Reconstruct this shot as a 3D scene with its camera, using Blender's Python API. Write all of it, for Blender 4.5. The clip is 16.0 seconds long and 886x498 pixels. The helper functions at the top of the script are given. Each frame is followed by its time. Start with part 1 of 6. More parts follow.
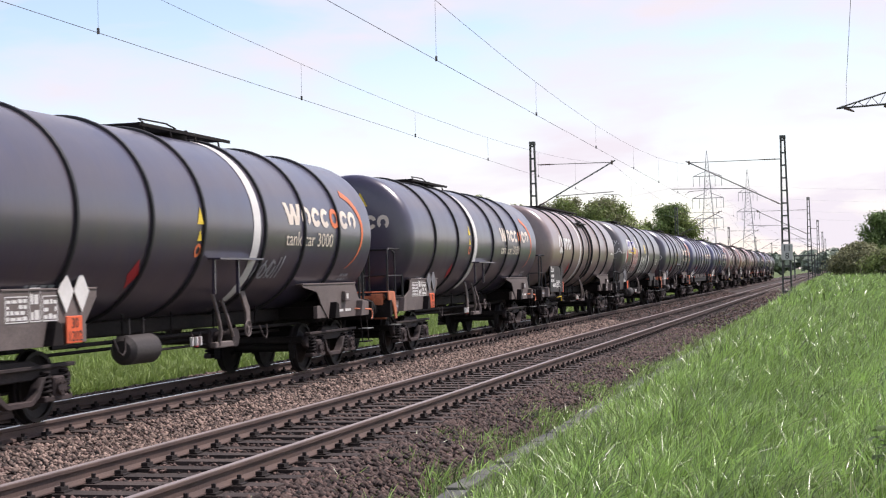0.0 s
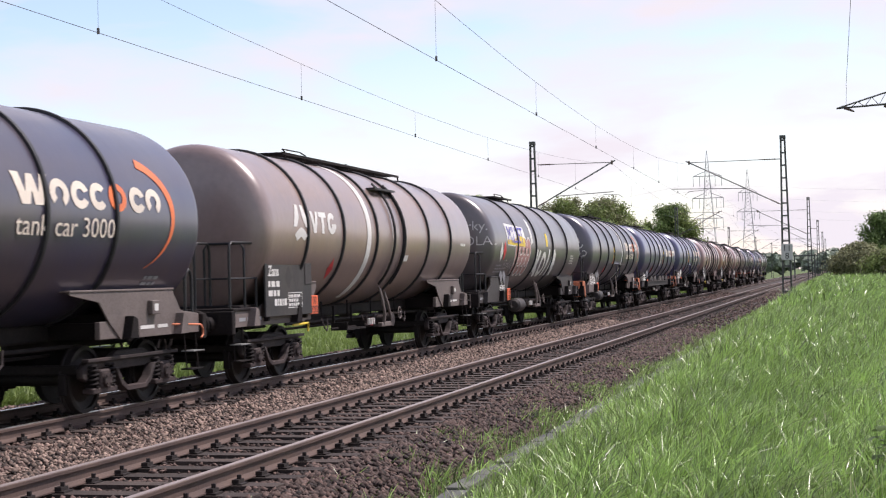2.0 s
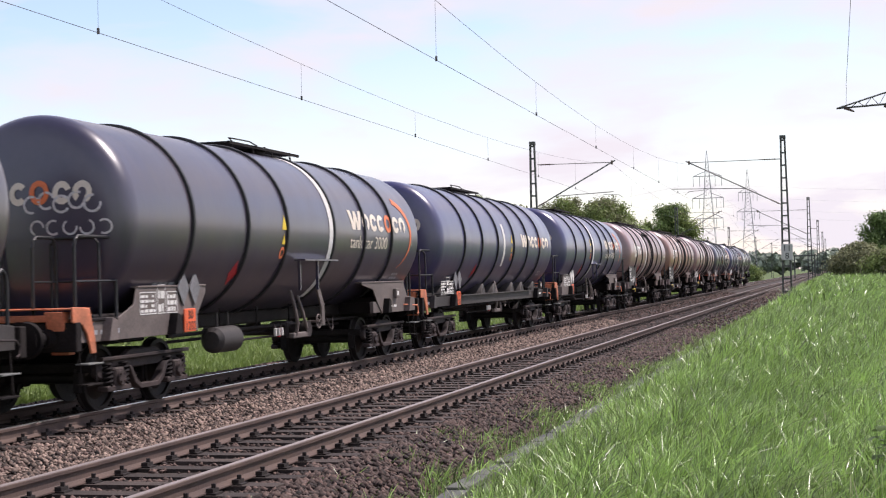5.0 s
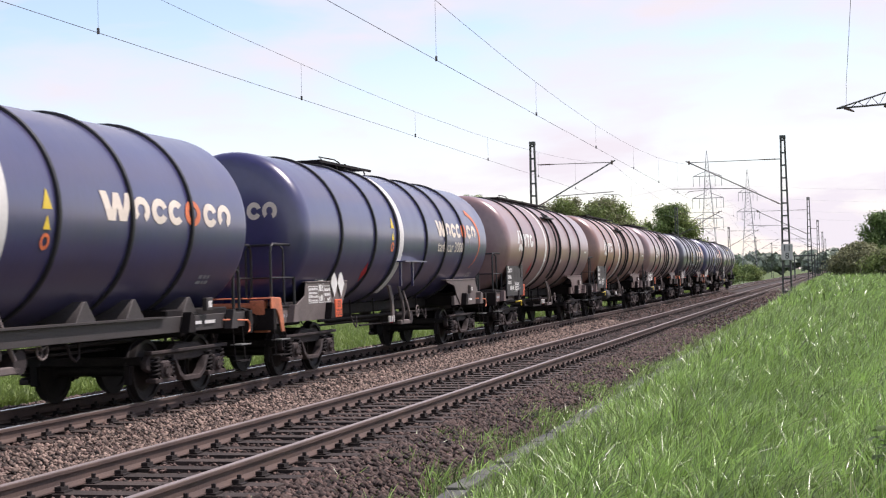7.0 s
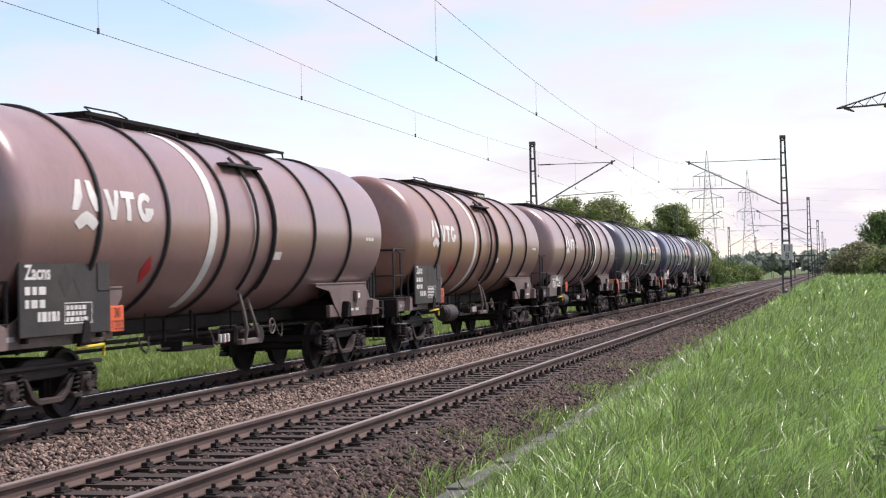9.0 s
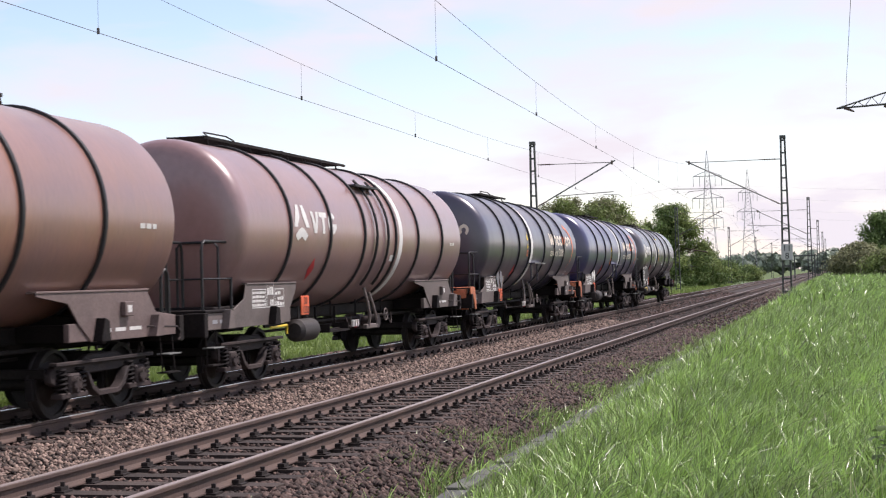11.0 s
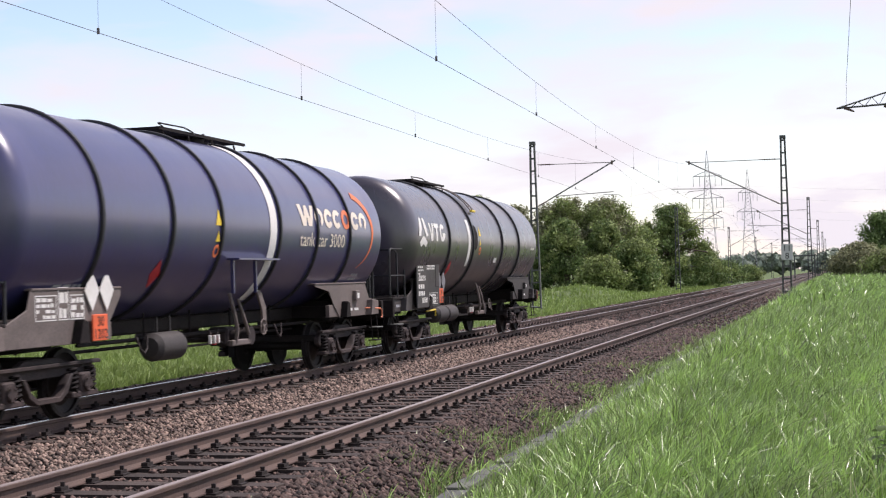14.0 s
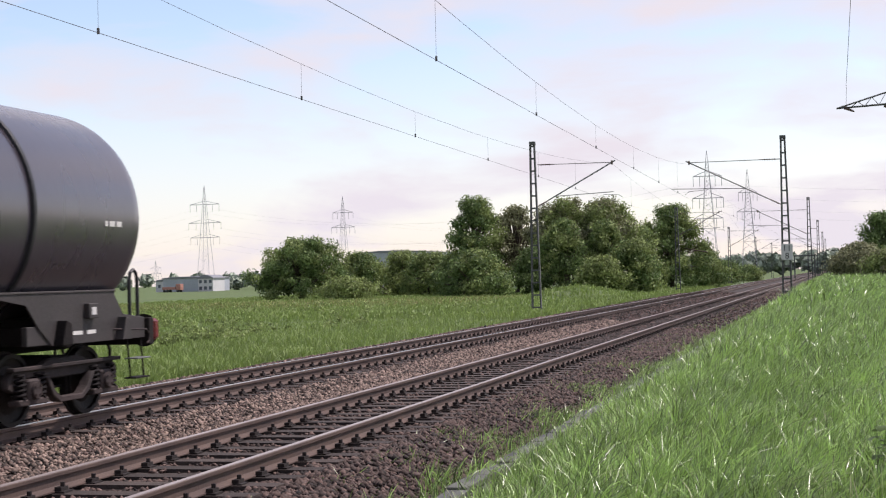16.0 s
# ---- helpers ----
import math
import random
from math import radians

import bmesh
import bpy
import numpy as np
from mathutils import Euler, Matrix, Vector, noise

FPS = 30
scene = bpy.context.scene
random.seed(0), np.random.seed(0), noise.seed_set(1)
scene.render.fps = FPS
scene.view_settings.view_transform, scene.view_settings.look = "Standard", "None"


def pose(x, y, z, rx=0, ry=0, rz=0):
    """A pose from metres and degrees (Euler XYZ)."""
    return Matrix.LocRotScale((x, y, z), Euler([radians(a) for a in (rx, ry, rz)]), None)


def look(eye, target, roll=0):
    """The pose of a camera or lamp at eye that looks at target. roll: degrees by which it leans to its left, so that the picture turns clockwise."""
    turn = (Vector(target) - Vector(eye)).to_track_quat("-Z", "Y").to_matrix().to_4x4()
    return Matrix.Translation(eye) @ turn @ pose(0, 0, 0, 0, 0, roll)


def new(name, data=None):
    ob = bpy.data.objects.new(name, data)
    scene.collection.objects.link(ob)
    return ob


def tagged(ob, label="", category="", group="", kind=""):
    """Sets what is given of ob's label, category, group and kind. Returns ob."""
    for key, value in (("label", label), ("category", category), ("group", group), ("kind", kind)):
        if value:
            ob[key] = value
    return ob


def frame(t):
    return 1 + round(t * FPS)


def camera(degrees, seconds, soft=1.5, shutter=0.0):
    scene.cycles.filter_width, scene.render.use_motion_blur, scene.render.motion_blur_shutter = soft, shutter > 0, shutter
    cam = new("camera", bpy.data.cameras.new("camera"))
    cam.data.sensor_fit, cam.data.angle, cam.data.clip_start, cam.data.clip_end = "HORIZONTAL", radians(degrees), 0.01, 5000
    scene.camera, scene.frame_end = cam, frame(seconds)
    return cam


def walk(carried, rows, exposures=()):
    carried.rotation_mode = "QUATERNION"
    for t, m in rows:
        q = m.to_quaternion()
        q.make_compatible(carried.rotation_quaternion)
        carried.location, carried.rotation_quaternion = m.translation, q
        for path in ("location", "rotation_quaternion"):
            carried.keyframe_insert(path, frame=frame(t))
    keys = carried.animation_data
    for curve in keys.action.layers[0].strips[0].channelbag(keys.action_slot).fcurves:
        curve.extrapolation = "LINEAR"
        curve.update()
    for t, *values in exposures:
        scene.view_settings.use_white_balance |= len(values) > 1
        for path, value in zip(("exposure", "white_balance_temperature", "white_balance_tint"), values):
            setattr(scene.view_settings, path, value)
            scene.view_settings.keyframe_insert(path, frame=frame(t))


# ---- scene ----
# ---------------------------------------------------------------- camera
EYE = Vector((0.0, 0.0, 1.698))
YAW, PITCH, LEAN = -0.2622, 0.01998, -1.571
AIM = EYE + 100 * Vector((math.sin(YAW) * math.cos(PITCH), math.cos(YAW) * math.cos(PITCH), math.sin(PITCH)))
cam = camera(33.64, 16.0, soft=1.15, shutter=0.12)
STAND = look(EYE, AIM, LEAN)
walk(cam, [(0.0, STAND), (16.0, STAND)], [(0.0, 0.0, 6600, 20), (15.0, 0.0, 6600, 20), (16.0, -0.13, 6600, 20)])

# plan: the tracks run along +y, rail tops at z = 0
NEAR_X, FAR_X = -6.325, -10.688      # centre lines of the two tracks
GAUGE = 1.507                        # between rail head centres
SLEEPER = 0.58

# ---------------------------------------------------------------- light
SUN_DIR = Vector((0.50, 0.36, 1.0)).normalized()      # towards the sun
sun_data = bpy.data.lights.new("sun", "SUN")
sun_data.energy, sun_data.angle, sun_data.color = 5.0, radians(0.6), (1.0, 0.95, 0.90)
sun = new("sun", sun_data)
sun.matrix_basis = look(SUN_DIR * 50, (0, 0, 0))

world = bpy.data.worlds.new("sky")
scene.world = world
world.use_nodes = True
wn, wl = world.node_tree.nodes, world.node_tree.links
wn.clear()
w_out = wn.new("ShaderNodeOutputWorld")
w_bg = wn.new("ShaderNodeBackground")
w_sky = wn.new("ShaderNodeTexSky")
w_sky.sky_type, w_sky.sun_disc = "NISHITA", False
w_sky.sun_elevation = math.asin(SUN_DIR.z)
w_sky.sun_rotation = math.atan2(SUN_DIR.x, SUN_DIR.y)
w_sky.air_density, w_sky.dust_density, w_sky.ozone_density = 1.0, 0.5, 1.5
w_scale = wn.new("ShaderNodeMixRGB")
w_scale.blend_type, w_scale.inputs[0].default_value = "MULTIPLY", 1.0
w_coord = wn.new("ShaderNodeTexCoord")
w_map = wn.new("ShaderNodeMapping")
w_map.inputs["Scale"].default_value = (2.2, 2.2, 7.5)
w_noise = wn.new("ShaderNodeTexNoise")
w_noise.inputs["Scale"].default_value, w_noise.inputs["Detail"].default_value = 2.3, 7
w_noise.inputs["Roughness"].default_value, w_noise.inputs["Distortion"].default_value = 0.52, 0.25
w_ramp = wn.new("ShaderNodeValToRGB")
w_ramp.color_ramp.elements[0].position, w_ramp.color_ramp.elements[1].position = 0.36, 0.60
w_mix = wn.new("ShaderNodeMixRGB")
w_mix.inputs[2].default_value = (8.85, 8.75, 9.25, 1)
wl.new(w_coord.outputs["Generated"], w_map.inputs[0])
wl.new(w_map.outputs[0], w_noise.inputs["Vector"])
wl.new(w_noise.outputs[0], w_ramp.inputs[0])
w_clear = wn.new("ShaderNodeMixRGB")
w_clear.inputs[1].default_value, w_clear.inputs[2].default_value = (0.62, 0.61, 0.63, 1), (2.14, 2.05, 1.93, 1)
wl.new(w_clear.outputs[0], w_scale.inputs[2])
wl.new(w_sky.outputs[0], w_scale.inputs[1])
w_sep = wn.new("ShaderNodeSeparateXYZ")          # cloud and haze thin out overhead
w_high = wn.new("ShaderNodeMapRange")
w_high.inputs["From Min"].default_value, w_high.inputs["From Max"].default_value = 0.34, 0.86
w_high.inputs["To Min"].default_value, w_high.inputs["To Max"].default_value = 1.0, 0.15
w_cover = wn.new("ShaderNodeMath")
w_cover.operation = "MULTIPLY"
wl.new(w_coord.outputs["Generated"], w_sep.inputs[0])
wl.new(w_sep.outputs[2], w_high.inputs[0])
w_low = wn.new("ShaderNodeMapRange")             # pale haze over the horizon
w_low.inputs["From Min"].default_value, w_low.inputs["From Max"].default_value = 0.0, 0.17
w_low.inputs["To Min"].default_value, w_low.inputs["To Max"].default_value = 0.60, 0.0
w_max = wn.new("ShaderNodeMath")
w_max.operation = "MAXIMUM"
wl.new(w_sep.outputs[2], w_low.inputs[0])
wl.new(w_low.outputs[0], w_max.inputs[0])
wl.new(w_ramp.outputs[0], w_max.inputs[1])
wl.new(w_max.outputs[0], w_cover.inputs[0])
wl.new(w_high.outputs[0], w_cover.inputs[1])
w_turn = wn.new("ShaderNodeVectorMath")           # bright haze lies on the sun's side of the sky
w_turn.operation = "DOT_PRODUCT"
w_turn.inputs[1].default_value = SUN_DIR
w_side = wn.new("ShaderNodeMapRange")
w_side.inputs["From Min"].default_value, w_side.inputs["From Max"].default_value = -0.52, -0.02
w_side.inputs["To Min"].default_value, w_side.inputs["To Max"].default_value = 0.12, 1.0
w_haze = wn.new("ShaderNodeMath")
w_haze.operation = "MULTIPLY"
wl.new(w_coord.outputs["Generated"], w_turn.inputs[0])
wl.new(w_turn.outputs["Value"], w_side.inputs[0])
wl.new(w_cover.outputs[0], w_haze.inputs[0])
wl.new(w_side.outputs[0], w_haze.inputs[1])
wl.new(w_haze.outputs[0], w_mix.inputs[0])
w_near = wn.new("ShaderNodeMath")
w_near.operation = "MULTIPLY"
wl.new(w_high.outputs[0], w_near.inputs[0])
wl.new(w_side.outputs[0], w_near.inputs[1])
wl.new(w_near.outputs[0], w_clear.inputs[0])
wl.new(w_scale.outputs[0], w_mix.inputs[1])
wl.new(w_mix.outputs[0], w_bg.inputs[0])
w_bg.inputs[1].default_value = 0.10
wl.new(w_bg.outputs[0], w_out.inputs[0])


# ---------------------------------------------------------------- materials
def mat(name, color, rough=0.6, metal=0.0, vary=0.25, scale=3.0, bump=0.1, fine=40.0, dirt=None, dirt_amount=0.4,
        stretch=(1, 1, 1), per_object=0.0, per_island=0.0, coat=0.0, through_light=0.0, spec=0.5):
    """A surface with two scales of variation; dirt: a second colour in patches."""
    m = bpy.data.materials.new(name)
    m.use_nodes = True
    nt = m.node_tree
    n, l = nt.nodes, nt.links
    bsdf = n["Principled BSDF"]
    co = n.new("ShaderNodeTexCoord")
    mp = n.new("ShaderNodeMapping")
    mp.inputs["Scale"].default_value = stretch
    l.new(co.outputs["Object"], mp.inputs[0])
    big = n.new("ShaderNodeTexNoise")
    big.inputs["Scale"].default_value, big.inputs["Detail"].default_value = scale, 4
    l.new(mp.outputs[0], big.inputs["Vector"])
    small = n.new("ShaderNodeTexNoise")
    small.inputs["Scale"].default_value, small.inputs["Detail"].default_value = fine, 3
    l.new(mp.outputs[0], small.inputs["Vector"])
    mix = n.new("ShaderNodeMath")
    mix.operation = "ADD"
    l.new(big.outputs[0], mix.inputs[0])
    l.new(small.outputs[0], mix.inputs[1])
    rng_ = n.new("ShaderNodeMapRange")
    rng_.inputs["From Min"].default_value, rng_.inputs["From Max"].default_value = 0.6, 1.4
    rng_.inputs["To Min"].default_value, rng_.inputs["To Max"].default_value = 1 - vary, 1 + vary
    l.new(mix.outputs[0], rng_.inputs[0])
    value = rng_.outputs[0]
    for amount, kind in ((per_object, "ShaderNodeObjectInfo"), (per_island, "ShaderNodeNewGeometry")):
        if amount:
            info = n.new(kind)
            r2 = n.new("ShaderNodeMapRange")
            r2.inputs["To Min"].default_value, r2.inputs["To Max"].default_value = 1 - amount, 1 + amount
            l.new(info.outputs["Random" if kind == "ShaderNodeObjectInfo" else "Random Per Island"], r2.inputs[0])
            mu = n.new("ShaderNodeMath")
            mu.operation = "MULTIPLY"
            l.new(value, mu.inputs[0])
            l.new(r2.outputs[0], mu.inputs[1])
            value = mu.outputs[0]
    base = n.new("ShaderNodeRGB")
    base.outputs[0].default_value = (*color, 1)
    source = base.outputs[0]
    if dirt:
        patch = n.new("ShaderNodeTexNoise")
        patch.inputs["Scale"].default_value, patch.inputs["Detail"].default_value = scale * 0.45, 8
        patch.inputs["Roughness"].default_value = 0.62
        l.new(mp.outputs[0], patch.inputs["Vector"])
        ramp = n.new("ShaderNodeMapRange")
        ramp.inputs["From Min"].default_value, ramp.inputs["From Max"].default_value = 0.40, 0.66
        ramp.inputs["To Max"].default_value = dirt_amount
        l.new(patch.outputs[0], ramp.inputs[0])
        dm = n.new("ShaderNodeMixRGB")
        dm.inputs[2].default_value = (*dirt, 1)
        l.new(ramp.outputs[0], dm.inputs[0])
        l.new(source, dm.inputs[1])
        source = dm.outputs[0]
    mul = n.new("ShaderNodeVectorMath")
    mul.operation = "SCALE"
    l.new(source, mul.inputs[0])
    l.new(value, mul.inputs["Scale"])
    l.new(mul.outputs[0], bsdf.inputs["Base Color"])
    rr = n.new("ShaderNodeMapRange")
    rr.inputs["To Min"].default_value, rr.inputs["To Max"].default_value = max(0.03, rough - 0.12), min(1, rough + 0.12)
    l.new(big.outputs[0], rr.inputs[0])
    l.new(rr.outputs[0], bsdf.inputs["Roughness"])
    bsdf.inputs["Metallic"].default_value = metal
    bsdf.inputs["Coat Weight"].default_value, bsdf.inputs["Coat Roughness"].default_value = coat, 0.22
    bsdf.inputs["Specular IOR Level"].default_value = spec
    if bump:
        b = n.new("ShaderNodeBump")
        b.inputs["Strength"].default_value, b.inputs["Distance"].default_value = bump, 0.02
        l.new(small.outputs[0], b.inputs["Height"])
        l.new(b.outputs[0], bsdf.inputs["Normal"])
    if through_light:
        tr = n.new("ShaderNodeBsdfTranslucent")
        l.new(mul.outputs[0], tr.inputs[0])
        ms = n.new("ShaderNodeMixShader")
        ms.inputs[0].default_value = through_light
        l.new(bsdf.outputs[0], ms.inputs[1])
        l.new(tr.outputs[0], ms.inputs[2])
        l.new(ms.outputs[0], n["Material Output"].inputs[0])
    return m


M_SOIL = mat("soil_and_turf", (0.085, 0.135, 0.032), 0.9, vary=0.4, scale=0.35, fine=9, dirt=(0.075, 0.095, 0.035), dirt_amount=0.5, bump=0.5)
M_BALLAST = mat("ballast_bed", (0.026, 0.017, 0.014), 0.9, vary=0.5, scale=1.4, fine=26, dirt=(0.062, 0.045, 0.038), dirt_amount=0.6, bump=1.0)
M_STONE = mat("ballast_stone", (0.085, 0.055, 0.046), 0.85, vary=0.25, scale=0.5, fine=30, per_island=0.95, bump=0.3)
M_STONE_DARK = mat("dark_ballast_stone", (0.066, 0.043, 0.036), 0.85, vary=0.3, scale=0.5, fine=30, per_island=0.85, bump=0.3)
M_STONE_LIGHT = mat("fresh_ballast_stone", (0.180, 0.130, 0.105), 0.85, vary=0.2, scale=0.6, fine=30, per_island=0.9, bump=0.3)
M_RAIL = mat("rusty_rail_side", (0.090, 0.060, 0.051), 0.75, 0.1, vary=0.25, scale=3, fine=50, dirt=(0.16, 0.105, 0.080), dirt_amount=0.4, bump=0.2)
M_RAILTOP = mat("polished_rail_head", (0.40, 0.34, 0.32), 0.45, 0.45, vary=0.12, scale=2, fine=30, bump=0.03, stretch=(1, 0.1, 1))
M_RAILSHINE = mat("freshly_polished_rail_head", (0.55, 0.52, 0.51), 0.28, 0.85, vary=0.1, scale=2, fine=30, bump=0.02, stretch=(1, 0.1, 1))
M_SLEEPER = mat("weathered_sleeper", (0.042, 0.030, 0.025), 0.85, vary=0.4, scale=4, fine=40, dirt=(0.065, 0.05, 0.042), per_object=0.3, bump=0.5)
M_CLIP = mat("rusty_rail_clip", (0.026, 0.019, 0.017), 0.8, 0.2, vary=0.3, scale=8, fine=60, bump=0.3)
M_CONCRETE = mat("trough_concrete", (0.085, 0.088, 0.086), 0.85, vary=0.3, scale=3, fine=45, dirt=(0.14, 0.15, 0.11), dirt_amount=0.6, bump=0.3, per_object=0.2)
M_BLADE = mat("grass_blade", (0.270, 0.415, 0.108), 0.34, vary=0.45, scale=0.9, fine=6, per_island=0.85, bump=0, through_light=0.30, spec=0.85)
M_BLADE_FAR = mat("verge_grass", (0.225, 0.31, 0.085), 0.6, vary=0.3, scale=0.25, fine=3, per_island=0.22, bump=0, through_light=0.3)
# Pale tone for dry stalks and for sun glints painted as thin blades.
M_DRY_GLINT = mat("dry_stalk_and_glint", (0.52, 0.52, 0.34), 0.6, vary=0.25, scale=1, fine=8, per_island=0.3, bump=0, through_light=0.25)
M_DRY_FIELD = mat("dry_field_grass", (0.30, 0.29, 0.115), 0.7, vary=0.35, scale=0.2, fine=3, per_island=0.4, bump=0, through_light=0.25)
# The three leaf greens are raised to include aerial haze and glare.
M_LEAF = mat("leaf_mid_green", (0.240, 0.300, 0.110), 0.5, vary=0.35, scale=0.3, fine=2.5, per_island=0.5, bump=0, through_light=0.28, spec=0.15)
M_LEAF_DARK = mat("leaf_dark_green", (0.150, 0.218, 0.080), 0.5, vary=0.35, scale=0.3, fine=2.5, per_island=0.5, bump=0, through_light=0.25, spec=0.15)
M_LEAF_PALE = mat("leaf_grey_green", (0.255, 0.265, 0.150), 0.6, vary=0.35, scale=0.3, fine=2.5, per_island=0.5, bump=0, through_light=0.28, spec=0.15)
# Far tree belts: distance haze is mixed into this pale leaf colour.
M_LEAF_FAR = mat("haze_tinted_far_foliage", (0.27, 0.32, 0.25), 0.8, vary=0.3, scale=0.1, fine=1.5, per_island=0.45, bump=0)
M_BARK = mat("bark", (0.10, 0.08, 0.06), 0.9, vary=0.4, scale=4, fine=30, bump=0.6)
M_GALV = mat("galvanised_steel", (0.20, 0.21, 0.205), 0.55, 0.35, vary=0.25, scale=2, fine=25, dirt=(0.13, 0.13, 0.12), bump=0.1)
M_DARKSTEEL = mat("grey_painted_mast_steel", (0.105, 0.11, 0.105), 0.6, 0.2, vary=0.3, scale=2, fine=25, bump=0.1)
# Pylon steel paled towards blue-grey; the haze is in the colour.
M_PYLON = mat("haze_tinted_pylon_steel", (0.34, 0.35, 0.38), 0.6, 0.1, vary=0.1, scale=0.2, fine=2, bump=0)
M_WIRE = mat("dark_copper_wire", (0.13, 0.125, 0.13), 0.5, 0.4, vary=0.2, scale=1, fine=10, bump=0)
# Far conductors are coloured near white to read as seen through haze.
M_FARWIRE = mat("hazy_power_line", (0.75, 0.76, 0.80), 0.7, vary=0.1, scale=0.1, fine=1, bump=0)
M_INSUL = mat("brown_insulator", (0.11, 0.075, 0.06), 0.3, vary=0.2, scale=8, fine=40, bump=0)
M_SIGN = mat("white_sign_plate", (0.62, 0.62, 0.60), 0.5, vary=0.12, scale=3, fine=30, bump=0.02)
M_BLACK = mat("black_paint", (0.02, 0.02, 0.022), 0.5, vary=0.3, scale=3, fine=30, bump=0.05)
# Underframe, bogie and wheel colours are lowered to hold shade beneath the wagons.
M_UNDER = mat("grimy_shade_darkened_underframe", (0.0105, 0.0082, 0.0088), 0.75, 0.0, spec=0.2, vary=0.45, scale=2.5, fine=30, dirt=(0.035, 0.028, 0.024), dirt_amount=0.5, bump=0.25)
M_BOGIE = mat("rusty_grimy_bogie", (0.026, 0.0195, 0.0195), 0.75, 0.2, vary=0.5, scale=3, fine=30, dirt=(0.085, 0.058, 0.052), dirt_amount=0.5, bump=0.3)
M_SOLEBROWN = mat("dusty_brown_solebar", (0.185, 0.135, 0.125), 0.65, 0.05, vary=0.3, scale=2, fine=30, dirt=(0.10, 0.075, 0.07), dirt_amount=0.7, bump=0.15)
M_SOLEBAR = mat("dusty_grey_solebar", (0.160, 0.130, 0.120), 0.7, 0.05, vary=0.3, scale=2, fine=30, dirt=(0.10, 0.085, 0.078), dirt_amount=0.7, bump=0.15)
M_SOLEDARK = mat("dusty_dark_solebar", (0.050, 0.043, 0.042), 0.65, 0.05, vary=0.3, scale=2, fine=30, dirt=(0.035, 0.032, 0.03), dirt_amount=0.6, bump=0.15)
# Steel darkened like the underframe, shade included.
M_WHEEL = mat("wheel_steel", (0.018, 0.015, 0.015), 0.65, 0.4, vary=0.4, scale=4, fine=30, dirt=(0.05, 0.038, 0.03), bump=0.2)
M_TYRE = mat("bright_wheel_tread", (0.35, 0.33, 0.31), 0.35, 0.9, vary=0.15, scale=4, fine=30, bump=0.05)
M_WHITE = mat("white_decal", (0.74, 0.73, 0.70), 0.5, vary=0.12, scale=2, fine=25, dirt=(0.45, 0.42, 0.38), dirt_amount=0.35, bump=0)
M_CREAM = mat("cream_decal", (0.80, 0.71, 0.60), 0.5, vary=0.12, scale=2, fine=25, dirt=(0.52, 0.45, 0.38), dirt_amount=0.35, bump=0)
M_ORANGE = mat("orange_decal", (0.80, 0.20, 0.07), 0.5, vary=0.15, scale=2, fine=25, dirt=(0.45, 0.14, 0.08), dirt_amount=0.35, bump=0)
M_PLATE = mat("orange_hazard_plate", (0.78, 0.13, 0.045), 0.45, vary=0.12, scale=2, fine=25, bump=0)
M_ORBEAM = mat("orange_painted_steel", (0.74, 0.23, 0.115), 0.6, vary=0.3, scale=3, fine=30, dirt=(0.20, 0.09, 0.05), dirt_amount=0.6, bump=0.1)
M_YELLOW = mat("yellow_paint", (0.75, 0.55, 0.05), 0.5, vary=0.2, scale=3, fine=30, bump=0)
M_RED = mat("red_paint", (0.50, 0.03, 0.035), 0.5, vary=0.2, scale=3, fine=30, bump=0)
M_BLUE = mat("violet_blue_paint", (0.09, 0.07, 0.40), 0.5, vary=0.2, scale=3, fine=30, bump=0)
M_PINK = mat("dusty_pink_paint", (0.42, 0.22, 0.20), 0.6, vary=0.25, scale=3, fine=30, bump=0)
M_DULL = mat("dull_dirty_label", (0.17, 0.17, 0.18), 0.7, vary=0.3, scale=4, fine=30, bump=0)
M_CHALK = mat("chalk_scrawl", (0.60, 0.58, 0.58), 0.8, vary=0.3, scale=3, fine=30, bump=0)
M_GREYLET = mat("dull_grey_decal", (0.33, 0.34, 0.36), 0.6, vary=0.25, scale=3, fine=30, bump=0)
M_BOARD = mat("black_data_board", (0.028, 0.027, 0.028), 0.6, vary=0.3, scale=2, fine=25, dirt=(0.08, 0.065, 0.055), dirt_amount=0.5, bump=0.1)
M_LAMP = mat("dark_red_tail_lamp", (0.16, 0.012, 0.015), 0.3, vary=0.2, scale=4, fine=30, bump=0)
M_HOUSE = mat("pale_house_wall", (0.62, 0.62, 0.63), 0.8, vary=0.1, scale=0.3, fine=4, bump=0)
# Hall colour is lightened to carry the haze across the field.
M_HALL = mat("haze_paled_blue_grey_cladding", (0.42, 0.45, 0.50), 0.7, vary=0.15, scale=0.1, fine=2, bump=0)
M_ROOF = mat("dull_roof", (0.22, 0.23, 0.25), 0.8, vary=0.15, scale=0.2, fine=3, bump=0)
M_PANE = mat("dark_window", (0.10, 0.12, 0.15), 0.15, vary=0.1, scale=1, fine=5, bump=0)
# Lorry red is dulled in the same way, haze put into the paint.
M_TILE = mat("haze_dulled_red_truck_paint", (0.42, 0.20, 0.16), 0.6, vary=0.2, scale=0.5, fine=5, bump=0)


# ---------------------------------------------------------------- mesh helpers
def smooth(me, angle=35):
    for p in me.polygons:
        p.use_smooth = True
    me.set_sharp_from_angle(angle=radians(angle))


def finish(bm, name, material, rounded=True):
    me = bpy.data.meshes.new(name)
    bm.normal_update()
    bm.to_mesh(me)
    bm.free()
    me.materials.append(material)
    if rounded:
        smooth(me)
    return me


